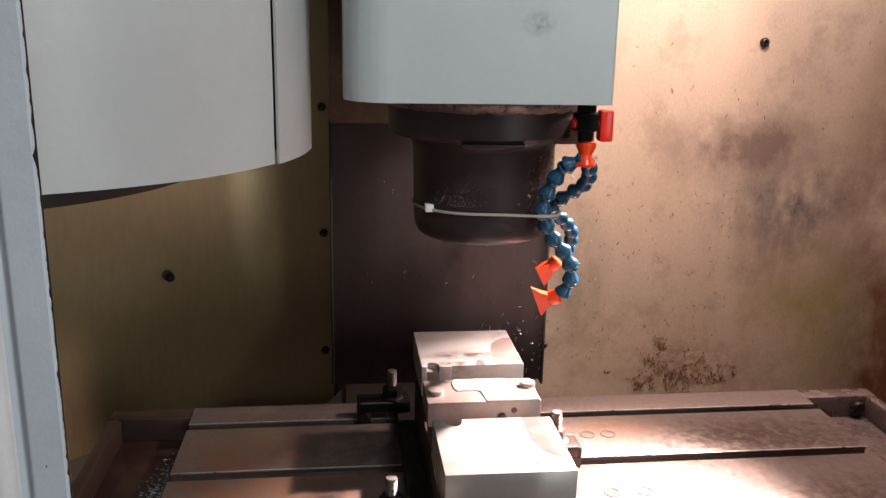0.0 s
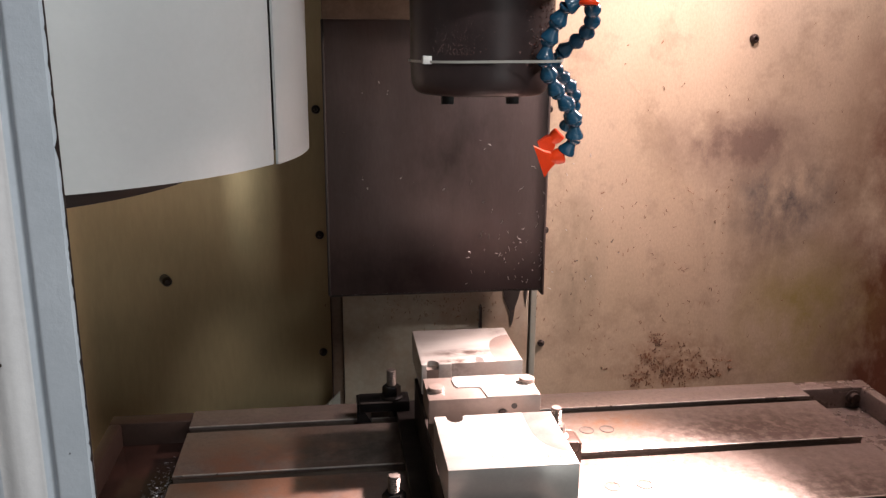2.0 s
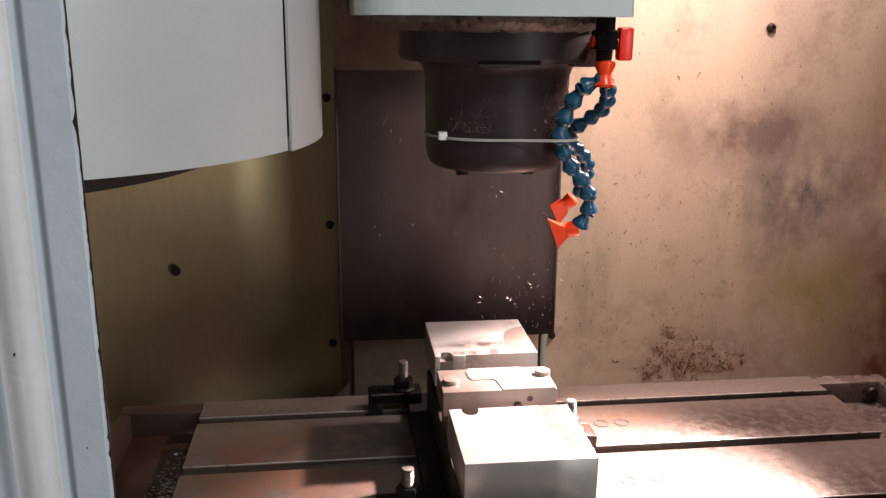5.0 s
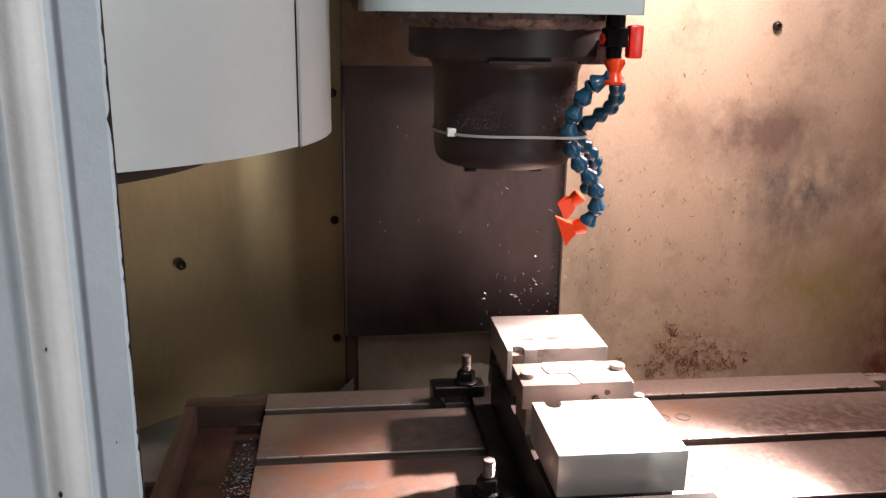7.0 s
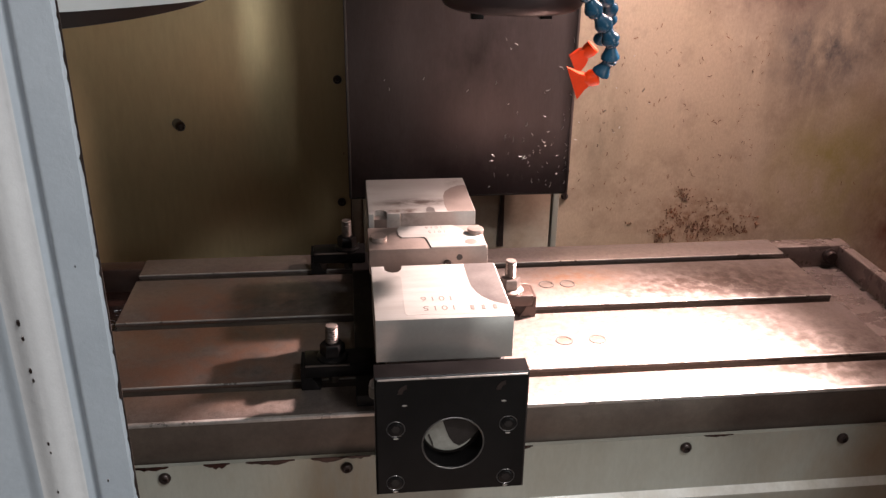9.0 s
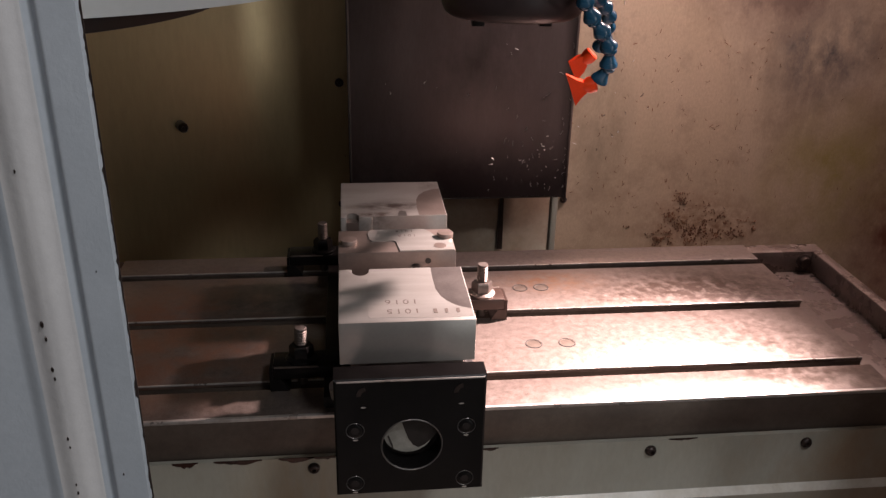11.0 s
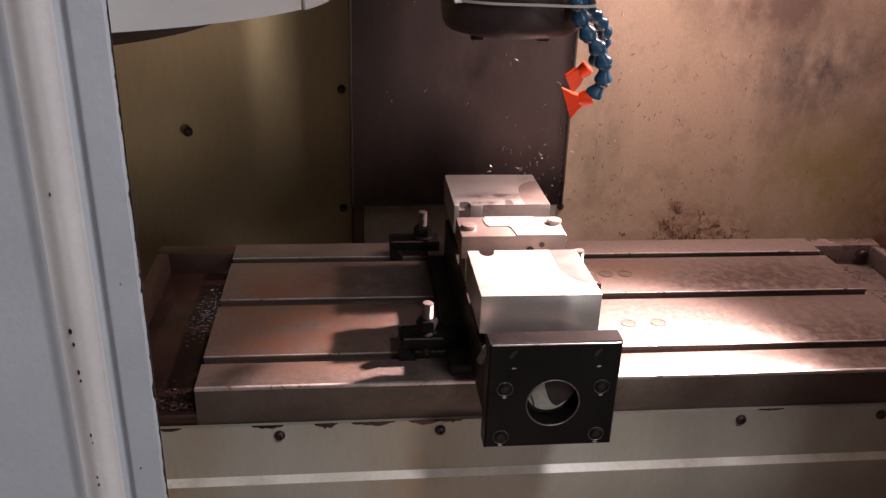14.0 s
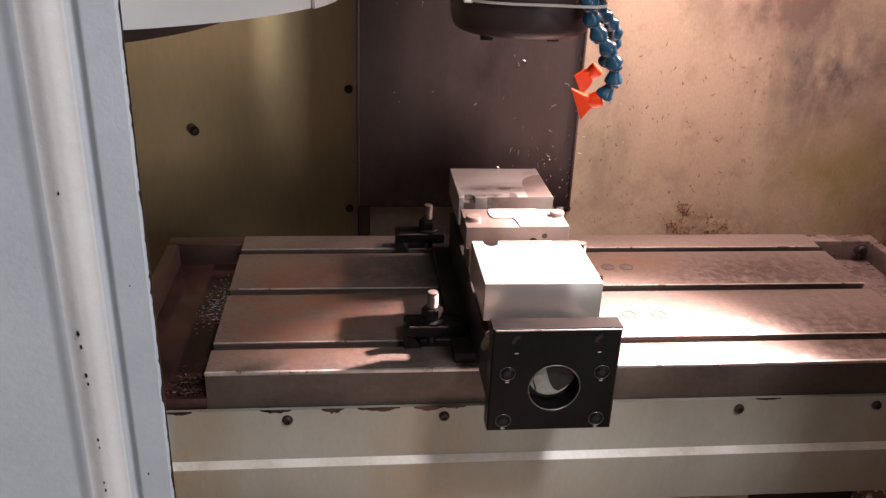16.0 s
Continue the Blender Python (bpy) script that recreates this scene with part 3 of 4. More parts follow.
plan = corner(0.058, -0.566, 0.056, 180, 270, 10) + corner(0.300, -0.618, 0.004, 270, 360, 3) + [(0.304, -0.24), (0.002, -0.24)]
part("housing", prism(plan, 1.473, 2.2, bev=0.0015), M_HEAD, head, "pale green painted housing")
part("base_plate", prism([(0.16 + (x - 0.16) * 0.88, -0.40 + (y + 0.40) * 0.62) for x, y in plan], 1.466, 1.474), M_GRIME, head, "grimy plate under the housing")
part("arm", box(0.0, 0.36, -0.24, 0.001, 1.475, 2.2, 0.004), M_COVER_UP, head, "brown stained head arm")
part("flange", lathe([(0.10, 1.460), (0.127, 1.456), (0.128, 1.424), (0.124, 1.419), (0.10, 1.418)], Matrix.Translation((SX, SY, 0)), 56), M_NOSE, head, "dark oily flange")
rim = bmesh.new()
rr = []
for k, (r, z) in enumerate(((0.118, 1.4735), (0.139, 1.4725), (0.140, 1.466), (0.134, 1.459), (0.128, 1.455))):
    rr.append([])
    for i in range(120):
        a = 2 * math.pi * i / 120
        d = 0.0035 * noise.noise(Vector((9 * math.cos(a) + k, 9 * math.sin(a), 2 * k))) + 0.002 * noise.noise(Vector((30 * math.cos(a), 30 * math.sin(a) + k, 5)))
        rr[-1].append(rim.verts.new((SX + (r + d) * math.cos(a), SY + (r + d) * math.sin(a), z + (0 if k == 0 else d * 0.7))))
for a, b in zip(rr, rr[1:]):
    for i in range(120):
        rim.faces.new((a[i], a[(i + 1) % 120], b[(i + 1) % 120], b[i]))
part("flange_rim", rim, M_CRUST, head, "rim crusted with oil and chips")
part("name_block", box(SX - 0.045, SX + 0.03, SY - 0.1283, SY - 0.11, 1.4150, 1.4195, 0.001), M_NOSE, head)
part("flange_lug", box(SX + 0.075, SX + 0.128, SY - 0.085, SY + 0.02, 1.414, 1.445, 0.004), M_GRIME, head, "crusted lug")
part("nose", lathe([(0.112, 1.420), (0.104, 1.4165), (0.0975, 1.410), (0.0940, 1.400), (0.0925, 1.308), (0.0910, 1.296), (0.0870, 1.287), (0.081, 1.2830), (0.05, 1.281), (0.035, 1.284), (0.024, 1.31)], Matrix.Translation((SX, SY, 0)), 64), M_NOSE, head, "dark oily spindle nose")
vs, fs = [], []
rng = random.Random(71)
for n in range(900):
    if n < 640:
        a, z = radians(rng.gauss(-32, 13)), 1.318 + 0.095 * rng.random()
    else:
        a, z = radians(rng.gauss(-118, 9)), 1.335 + 0.055 * rng.random() ** 1.5
    q = rng.uniform(0.0009, 0.0022) * (1 if n < 640 else 0.55)
    c = Vector((SX + 0.0929 * math.cos(a), SY + 0.0929 * math.sin(a), z))
    out, side = Vector((math.cos(a), math.sin(a), 0)), Vector((-math.sin(a), math.cos(a), 0))
    b = len(vs)
    vs += [c + side * q, c + Vector((0, 0, q * 1.2)), c - side * q, c - Vector((0, 0, q * 1.2)), c + out * q * 0.9]
    fs += [(b + i, b + (i + 1) % 4, b + 4) for i in range(4)]
me = bpy.data.meshes.new("grime")
me.from_pydata([tuple(v) for v in vs], [], fs)
me.materials.append(M_GRIME)
g = new("grime", me)
g.parent = head
tagged(g, "beads of oil and fine chips", kind="stuff")
for x in (-0.044, 0.044):
    part("drive_key", box(SX + x - 0.008, SX + x + 0.008, SY - 0.006, SY + 0.006, 1.2680, 1.2860, 0.001), M_BLACK, head, "black drive key")

# telescopic cover below the head
cover = empty("column_cover", "brushed oily steel sliding column cover with chips", "machine cover")
part("plate", box(-0.021, 0.400, 0.020, 0.034, 0.862, 1.380, 0.0015), M_COVER, cover, "oily brushed steel plate")
part("upper_plate", box(-0.022, 0.402, 0.002, 0.030, 1.380, 2.1, 0.0015), M_COVER_UP, cover, "brown stained upper plate")
part("side_flange", box(0.398, 0.403, 0.016, 0.12, 0.850, 1.380, 0.001), M_COVER, cover, "folded steel edge")
part("side_flange", box(-0.024, -0.019, 0.018, 0.15, 0.862, 1.380, 0.001), M_DARK, cover, "dark folded edge")
part("bottom_lip", box(-0.021, 0.398, 0.022, 0.12, 0.858, 0.862, 0.001), M_DARK, cover, "dark lower lip")
rng = random.Random(31)
spots = [(min(0.395, max(0.2, rng.gauss(0.335, 0.05))), 0.0195, 0.875 + abs(rng.gauss(0, 0.11))) for _ in range(62)]
spots += [(rng.uniform(0.0, 0.39), 0.0195, rng.uniform(0.9, 1.35)) for _ in range(15)]
slivers("bright_swarf", spots, M_CHIP_B, cover, (0.0068, 0.0006), 32, label="bright aluminium chips stuck to the cover")

# ---- coolant hoses ----
hose = empty("coolant_hose", "blue segmented coolant hose pair with orange nozzles", "coolant hose")
part("valve_body", lathe([(0.010, 0), (0.012, 0.004), (0.012, 0.0165), (0.0165, 0.0185), (0.0165, 0.0385), (0.010, 0.0405), (0.009, 0.0525)], along((0.293, -0.556, 1.4760), (0.293, -0.556, 1.40)), 8), M_BLACK, hose, "black valve body")
part("valve_stem", lathe([(0.006, 0), (0.007, 0.024)], along((0.300, -0.556, 1.446), (0.33, -0.556, 1.446)), 12), M_RED, hose)
part("valve_handle", box(0.308, 0.325, -0.566, -0.548, 1.424, 1.462, 0.003), M_RED, hose, "red valve handle")
part("valve_cap", lathe([(0.007, 0), (0.008, 0.003), (0.006, 0.005)], along((0.281, -0.556, 1.446), (0.26, -0.556, 1.446)), 14), M_RED, hose)
part("connector", lathe([(0.0075, 0), (0.012, 0.002), (0.0125, 0.006), (0.008, 0.015), (0.008, 0.018), (0.0125, 0.028), (0.011, 0.031)], along((0.2945, -0.557, 1.424), (0.294, -0.560, 1.39)), 20), M_ORANGE, hose, "orange branching connector")

HOSE_A = [(0.291, -0.558, 1.402), (0.273, -0.55, 1.394), (0.261, -0.538, 1.371), (0.254, -0.532, 1.351), (0.251, -0.53, 1.330), (0.262, -0.52, 1.305),
          (0.277, -0.515, 1.283), (0.294, -0.51, 1.264), (0.301, -0.505, 1.240), (0.297, -0.50, 1.216), (0.285, -0.495, 1.207)]
HOSE_B = [(0.297, -0.56, 1.399), (0.306, -0.54, 1.384), (0.309, -0.52, 1.366), (0.3, -0.5, 1.352), (0.287, -0.49, 1.341), (0.2768, -0.4712, 1.3237), (0.2897, -0.4533, 1.3091), (0.3079, -0.4375, 1.2954), (0.3233, -0.4167, 1.2742), (0.3262, -0.3958, 1.2517), (0.3248, -0.375, 1.23), (0.3173, -0.365, 1.2174)]
SEG = [(0.0066, 0), (0.0100, 0.0004), (0.0112, 0.0016), (0.0112, 0.0046), (0.0092, 0.0082), (0.0066, 0.0138), (0.0063, 0.0162), (0.0088, 0.0192), (0.0094, 0.0212), (0.0090, 0.0232)]


def resample(line, step):
    pts = [Vector(p) for p in line]
    fine = []
    for i in range(len(pts) - 1):
        p0, p1, p2, p3 = pts[max(i - 1, 0)], pts[i], pts[i + 1], pts[min(i + 2, len(pts) - 1)]
        for k in range(20):
            u = k / 20
            fine.append(0.5 * (2 * p1 + (p2 - p0) * u + (2 * p0 - 5 * p1 + 4 * p2 - p3) * u * u + (3 * p1 - p0 - 3 * p2 + p3) * u ** 3))
    fine.append(pts[-1])
    out, run = [fine[0]], 0.0
    for a, b in zip(fine, fine[1:]):
        run += (b - a).length
        if run >= step:
            out.append(b)
            run = 0.0
    return out


seg_mesh = None
for line, scale in ((HOSE_A, 1.02), (HOSE_B, 0.92)):
    pts = resample(line, 0.0225 * scale)
    for a, b in zip(pts, pts[1:]):
        m = along(b, a) @ Matrix.Scale(scale, 4)
        if seg_mesh is None:
            seg_mesh = part("hose_segment", lathe(SEG, None, 20), M_BLUE, hose, "blue plastic ball-joint segment")
            seg_mesh.matrix_basis = m
        else:
            twin(seg_mesh, m)


def nozzle(root, t0, t1, thick):
    """A flat fan nozzle: a round socket that widens into a flat blade ending in the edge t0 to t1."""
    root, t0, t1 = Vector(root), Vector(t0), Vector(t1)
    mid = (t0 + t1) / 2
    d = (mid - root).normalized()
    up = (t1 - t0).normalized()
    side = d.cross(up).normalized()
    n = bmesh.new()
    lathe([(0.0085, -0.006), (0.0105, -0.004), (0.0105, 0.004), (0.0075, 0.011), (0.006, 0.014)], along(root, mid), 20, n)
    secs = []
    for f, w, h in ((0.009, 0.0075, 0.0068), (0.016, 0.0115, 0.0062), ((mid - root).length, (t1 - t0).length / 2, thick)):
        c = root + d * f
        secs.append([n.verts.new(c + up * w * a + side * h * b) for a, b in ((-1, -1), (1, -1), (1, 1), (-1, 1))])
    n.faces.new(secs[0]), n.faces.new(secs[-1])
    for a, b in zip(secs, secs[1:]):
        for i in range(4):
            n.faces.new((a[i], a[(i + 1) % 4], b[(i + 1) % 4], b[i]))
    return n


part("nozzle", nozzle((0.284, -0.495, 1.206), (0.250, -0.492, 1.219), (0.266, -0.490, 1.178), 0.0030), M_ORANGE, hose, "orange flat coolant nozzle")
part("nozzle", nozzle((0.3152, -0.365, 1.2164), (0.2865, -0.361, 1.2069), (0.3003, -0.359, 1.1795), 0.0030), M_ORANGE, hose, "orange flat coolant nozzle")

tie = empty("cable_tie", "pale nylon cable tie round the spindle nose", "cable tie")
tb = bmesh.new()
ring = []
TIE = []
for i in range(49):
    a = 2 * math.pi * i / 48
    TIE.append((SX + 0.0945 * math.cos(a), SY + 0.0945 * math.sin(a)))
for i, (x, y) in enumerate(TIE[:-1]):
    # the loop stretches out round the hoses on one side
    out = max(0.0, math.cos(2 * math.pi * i / 48 + radians(54))) ** 12
    ring.append((x + 0.038 * out * math.cos(radians(-54)), y + 0.038 * out * math.sin(radians(-54)), 1.327 + 0.002 * math.cos(2 * math.pi * i / 48)))
for r in (ring,):
    n = len(r)
    lo = [tb.verts.new((x, y, z - 0.0016)) for x, y, z in r]
    hi = [tb.verts.new((x, y, z + 0.0016)) for x, y, z in r]
    lo2 = [tb.verts.new((x + (x - SX) * 0.013, y + (y - SY) * 0.013, z - 0.0016)) for x, y, z in r]
    hi2 = [tb.verts.new((x + (x - SX) * 0.013, y + (y - SY) * 0.013, z + 0.0016)) for x, y, z in r]
    for i in range(n):
        j = (i + 1) % n
        tb.faces.new((lo2[i], lo2[j], hi2[j], hi2[i]))
        tb.faces.new((lo[i], hi[i], hi[j], lo[j]))
        tb.faces.new((hi[i], hi2[i], hi2[j], hi[j]))
        tb.faces.new((lo[i], lo[j], lo2[j], lo2[i]))
part("band", tb, M_TIE, tie)
part("clasp", box(0.106, 0.117, -0.492, -0.480, 1.3225, 1.3325, 0.001), material("white_clasp_nylon", (0.7, 0.69, 0.65), 0.4), tie, "white clasp")

# ---- machine table ----
X0, X1 = -0.260, 0.853
table = empty("machine_table", "cast iron machine table with three T-slots and end troughs", "machine table")
for y0, y1, x0, x1 in ((-0.218, -0.155, -0.385, 0.975), (-0.380, -0.238, X0, X1), (-0.557, -0.402, X0, X1), (-0.637, -0.576, X0, X1)):
    rail = part("slot_rail", box(X0, X1, y0, y1, 0.8935, 0.900, 0.0012), M_TABLE, table, "stained ground iron table face")
    # dark wall colour adds to the shade in the slot
    part("rail_body", box(X0 + 0.0008, X1 - 0.0008, y0 + 0.0012, y1 - 0.0012, 0.856, 0.8937, 0), M_TABLE_SIDE, rail, "slot wall darkened for the slot's shade")
    if y0 > -0.6:
        # thin pale strip draws the chamfer's highlight
        part("rail_edge", box(X0 + 0.0005, X1 - 0.0005, y0 - 0.0005, y0 + 0.0014, 0.8982, 0.9004, 0.0004), M_EDGE, rail, "highlight line along the slot edge")
part("table_core", box(X0 + 0.001, X1 - 0.001, -0.636, -0.156, 0.832, 0.8562, 0.001), M_TABLE_SIDE, table, "dark oily table body")
# near-black floors put the slots' shade into the colour
for y0, y1 in ((-0.2382, -0.2178), (-0.4022, -0.3798), (-0.5762, -0.5568)):
    part("slot_floor", box(X0 + 0.0005, X1 - 0.0005, y0 + 0.0004, y1 - 0.0004, 0.8562, 0.862, 0), M_DARK, table, "T-slot floor with its shade painted near black")
part("front_edge", box(X0, X1, -0.6385, -0.630, 0.832, 0.8965, 0.001), M_TABLE_SIDE, table, "dark oily front edge")
# pale strip for the highlight on the table's front edge
part("edge_line", box(X0, X1, -0.6395, -0.6345, 0.8950, 0.9004, 0.001), M_EDGE, table, "highlight line along the front edge")
M_TROUGH_R = material("lighter_cast_trough", (0.16, 0.125, 0.11), 0.28, metal=0.4, second=(0.10, 0.072, 0.062), big=22, small=160, mix=0.9, bump=0.3, grain=0.25)
# the left end gets the darker trough and rim colours, the right the lighter
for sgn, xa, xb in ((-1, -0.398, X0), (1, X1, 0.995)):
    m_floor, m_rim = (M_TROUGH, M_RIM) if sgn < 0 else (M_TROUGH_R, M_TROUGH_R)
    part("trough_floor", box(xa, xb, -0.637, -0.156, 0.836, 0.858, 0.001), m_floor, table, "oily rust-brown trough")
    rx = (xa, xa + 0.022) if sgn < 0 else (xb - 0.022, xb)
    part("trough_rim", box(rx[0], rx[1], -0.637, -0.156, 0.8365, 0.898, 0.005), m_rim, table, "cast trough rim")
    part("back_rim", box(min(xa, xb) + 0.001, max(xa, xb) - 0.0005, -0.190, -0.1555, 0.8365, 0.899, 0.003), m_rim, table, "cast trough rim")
plug = lathe([(0.0115, 0), (0.0115, 0.0006), (0.0100, 0.0006), (0.0096, 0.0001), (0.001, 0.0003)], None, 28)
p0 = part("plug", plug, M_TABLE_SIDE, table, "round plug in the table face")
p0.location = (0.437, -0.306, 0.9)
r0 = part("plug_gap", lathe([(0.0110, 0.9000), (0.0110, 0.9008), (0.0124, 0.9008), (0.0124, 0.9000)], None, 28, caps=False), M_DARK, table, "dark gap round a plug")
r0.location = (0.437, -0.306, 0)
for x, y in ((0.402, -0.306), (0.437, -0.486), (0.388, -0.486)):
    twin(p0, Matrix.Translation((x, y, 0.9)))
    twin(r0, Matrix.Translation((x, y, 0)))
rng = random.Random(41)
swarf = slivers("swarf", [(-0.270 - abs(rng.gauss(0, 0.018)), rng.gauss(-0.355, 0.038), 0.8585 + 0.006 * rng.random()) for _ in range(190)], M_CHIP_G, table, (0.0042, 0.00030), 42, flat="z", label="bright chips in the trough")

slivers("rusty_debris", [(-0.262 - abs(rng.gauss(0, 0.028)), -0.632 + abs(rng.gauss(0, 0.025)), 0.8585 + 0.009 * rng.random()) for _ in range(260)], M_TROUGH, table, (0.0045, 0.0009), 43, flat="z", label="rusty debris in the trough corner")
part("trough_bolt", lathe([(0.014, 0), (0.014, 0.004), (0.0105, 0.006), (0.0095, 0.013), (0.001, 0.014)], along((0.957, -0.1898, 0.880), (0.957, -0.3, 0.880)), 12), M_BOLT, table, "dark bolt in the trough wall")

# front way cover under the table
apron = empty("front_cover", "dirty cream sheet metal cover under the table front", "machine cover")
part("sheet", profile_x([(-0.647, 0.842), (-0.6475, 0.7595), (-0.6482, 0.7585), (-0.6572, 0.7505), (-0.6580, 0.7485), (-0.6550, 0.669), (-0.6520, 0.666), (-0.600, 0.660), (-0.600, 0.664), (-0.6490, 0.672), (-0.6495, 0.744), (-0.6405, 0.754), (-0.640, 0.842)], -0.42, 1.02), M_PANEL, apron, "cream sheet with a folded ridge")
# pale strip paints the light caught by the ridge
part("ridge_edge", profile_x([(-0.6484, 0.7589), (-0.6577, 0.7506), (-0.6570, 0.7500), (-0.6478, 0.7582)], -0.42, 1.02), M_RIDGE, apron, "pale ridge line with its highlight painted in")
part("top_return", box(-0.42, 1.02, -0.6405, -0.60, 0.826, 0.833, 0.001), M_PANEL, apron)
a0 = part("cover_screw", screw_mesh(0.0078, 0.006), M_BOLT, apron, "dark button-head screw")
a0.location = (-0.149, -0.6472, 0.826)
for x in (-0.37, 0.074, 0.517, 0.735, 0.96):
    twin(a0, Matrix.Translation((x, -0.6472, 0.826)))
rng = random.Random(51)
wear = bmesh.new()
for x, w, h in ((-0.165, 0.022, 0.006), (-0.085, 0.016, 0.008), (-0.02, 0.03, 0.007), (0.052, 0.022, 0.007), (0.085, 0.02, 0.005), (-0.30, 0.02, 0.005), (0.30, 0.012, 0.004), (0.56, 0.02, 0.003)):
    pts = [(-w, 0.0005)] + [(-w + 2 * w * i / 9, -h * (0.35 + 0.65 * rng.random()) * math.sin(math.pi * (i + 0.5) / 10)) for i in range(10)] + [(w, 0.0005)]
    f = [wear.verts.new((x + u, -0.6476, 0.842 + v)) for u, v in pts]
    g = [wear.verts.new((x + u, -0.6465, 0.842 + v)) for u, v in pts]
    wear.faces.new(f)
    for i in range(len(f)):
        wear.faces.new((f[i], f[(i + 1) % len(f)], g[(i + 1) % len(f)], g[i]))
part("worn_edge", wear, M_TROUGH, apron, "brown worn paint along the top edge", "stuff")

# ---- vise ----
V0, V1 = 0.112, 0.266
vise = empty("machine_vise", "double station steel machine vise with a black front plate", "vise")
part("bed", box(V0 + 0.004, V1 - 0.004, -0.785, -0.262, 0.9165, 0.990, 0.002), M_BED, vise, "dark oily vise bed")
part("foot", box(0.0885, 0.2885, -0.625, -0.190, 0.9, 0.9170, 0.002), M_BED, vise, "black oily base flange")
part("side_rail", box(V1 - 0.006, V1 + 0.006, -0.62, -0.25, 0.925, 0.952, 0.002), M_BED, vise)


def notch(cx, y, r, depth, way):
    """A rounded notch in a straight edge, drawn along +x for way 1 and along -x for way -1."""
    arcs = [(cx - way * r * math.cos(radians(a)), y + way * (-1) * 0 + (-depth + r - r * math.sin(radians(a))) * (1 if way < 0 else -1)) for a in range(0, 181, 20)]
    return [(cx - way * r, y)] + arcs + [(cx + way * r, y)]


fj = part("front_jaw", prism([(V0, -0.706), (V1, -0.706), (V1, -0.567)] + notch(0.1385, -0.567, 0.0105, 0.020, -1) + [(V0, -0.567)], 1.013, 1.066, bev=0.0009), M_STEEL, vise, "bright ground front jaw block")
part("notch_floor", box(0.1285, 0.1485, -0.5865, -0.5675, 1.014, 1.050, 0), M_STEELP, fj, "floor of the notch")
part("jaw_slide", box(V0 + 0.012, V1 - 0.012, -0.70, -0.575, 0.985, 1.0135, 0.001), M_STUD, vise)
# shallow machined pockets leave thin raised lands on the jaw tops
curve = [(0.227, -0.568), (0.2265, -0.600), (0.2275, -0.629), (0.2315, -0.647), (0.2385, -0.661), (0.248, -0.672), (0.2645, -0.6815)]
sweep = curve + [(0.2645, -0.568)]
part("land", prism([(0.1505, -0.568), (0.1465, -0.600), (0.1455, -0.692), (0.1480, -0.6965), (0.172, -0.6955), (0.205, -0.6985), (0.2645, -0.6990)] + curve[::-1], 1.066, 1.0662), M_STEEL, fj, "raised machined land")
part("swept_cut", prism(sweep, 1.066, 1.0662), M_CUT, fj, "dull swept cut on the jaw top")
mj = part("middle_jaw", box(V0 - 0.001, V1, -0.517, -0.442, 1.031, 1.066, 0.0012), M_STEELP, vise, "oil-stained fixed middle jaw")
part("middle_block", box(V0 + 0.006, V1 - 0.006, -0.512, -0.447, 0.989, 1.0315, 0.001), M_STUD, vise, "steel block under the fixed jaw")
part("land", prism([(0.155, -0.444), (0.151, -0.455), (0.152, -0.474), (0.156, -0.482), (0.184, -0.482), (0.188, -0.486), (0.192, -0.5165), (0.2645, -0.5165), (0.2645, -0.480), (0.244, -0.470), (0.235, -0.452), (0.228, -0.444)], 1.066, 1.0675), M_STEEL, mj, "raised machined land")
M_STEELR = material("oil_smudged_steel", (0.42, 0.40, 0.375), 0.36, metal=0.55, second=(0.35, 0.32, 0.295), big=9, small=220, streak=(1, 6, 1), bump=0.06, grain=0.08, stains_and_shade=(
    ((0.19, -0.352, 1.066), (0.075, 0.022, 0.05), (0.10, 0.075, 0.065), 1.9, (40, 60, 40)),
    ((0.16, -0.385, 1.066), (0.05, 0.014, 0.05), (0.12, 0.085, 0.07), 1.8, (60, 60, 60)),
    ((0.252, -0.27, 1.066), (0.02, 0.05, 0.05), (0.16, 0.13, 0.11), 1.6, (50, 50, 50))))
rj = part("rear_jaw", prism([(V0 + 0.002, -0.395)] + notch(0.131, -0.395, 0.009, 0.017, 1) + [(0.159, -0.395), (0.1595, -0.3925), (V1 + 0.002, -0.3925), (V1 + 0.002, -0.247), (V0 + 0.002, -0.247)], 1.020, 1.067, bev=0.0009), M_STEELR, vise, "ground rear jaw block")
part("notch_floor", box(0.1222, 0.1398, -0.3948, -0.3785, 1.021, 1.0585, 0), M_STEELP, rj, "floor of the notch")
part("rear_slide", box(V0 + 0.012, V1 - 0.010, -0.388, -0.255, 0.985, 1.021, 0.001), M_STUD, vise)
sweep2 = [(V1 + 0.001, -0.281), (0.255, -0.284), (0.243, -0.293), (0.233, -0.308), (0.228, -0.328), (0.2262, -0.360), (0.2275, -0.391), (V1 + 0.001, -0.391)]
part("slot", prism([(0.196, -0.3918), (0.199, -0.374), (0.203, -0.372), (0.209, -0.376), (0.210, -0.3918)], 1.067, 1.0673), M_CUT, rj, "shallow slot cut in the jaw")
part("swept_cut", prism(sweep2, 1.067, 1.0672), M_STEELP, rj, "dull swept cut on the jaw top")
for par, x, y, z in ((mj, 0.125, -0.486, 1.066), (mj, 0.256, -0.472, 1.0674)):
    part("cap_screw", lathe([(0.0108, -0.002), (0.0112, 0.0050), (0.0104, 0.0062), (0.001, 0.0064)], Matrix.Translation((x, y, z)), 24), M_STEELP, par, "low steel cap screw")
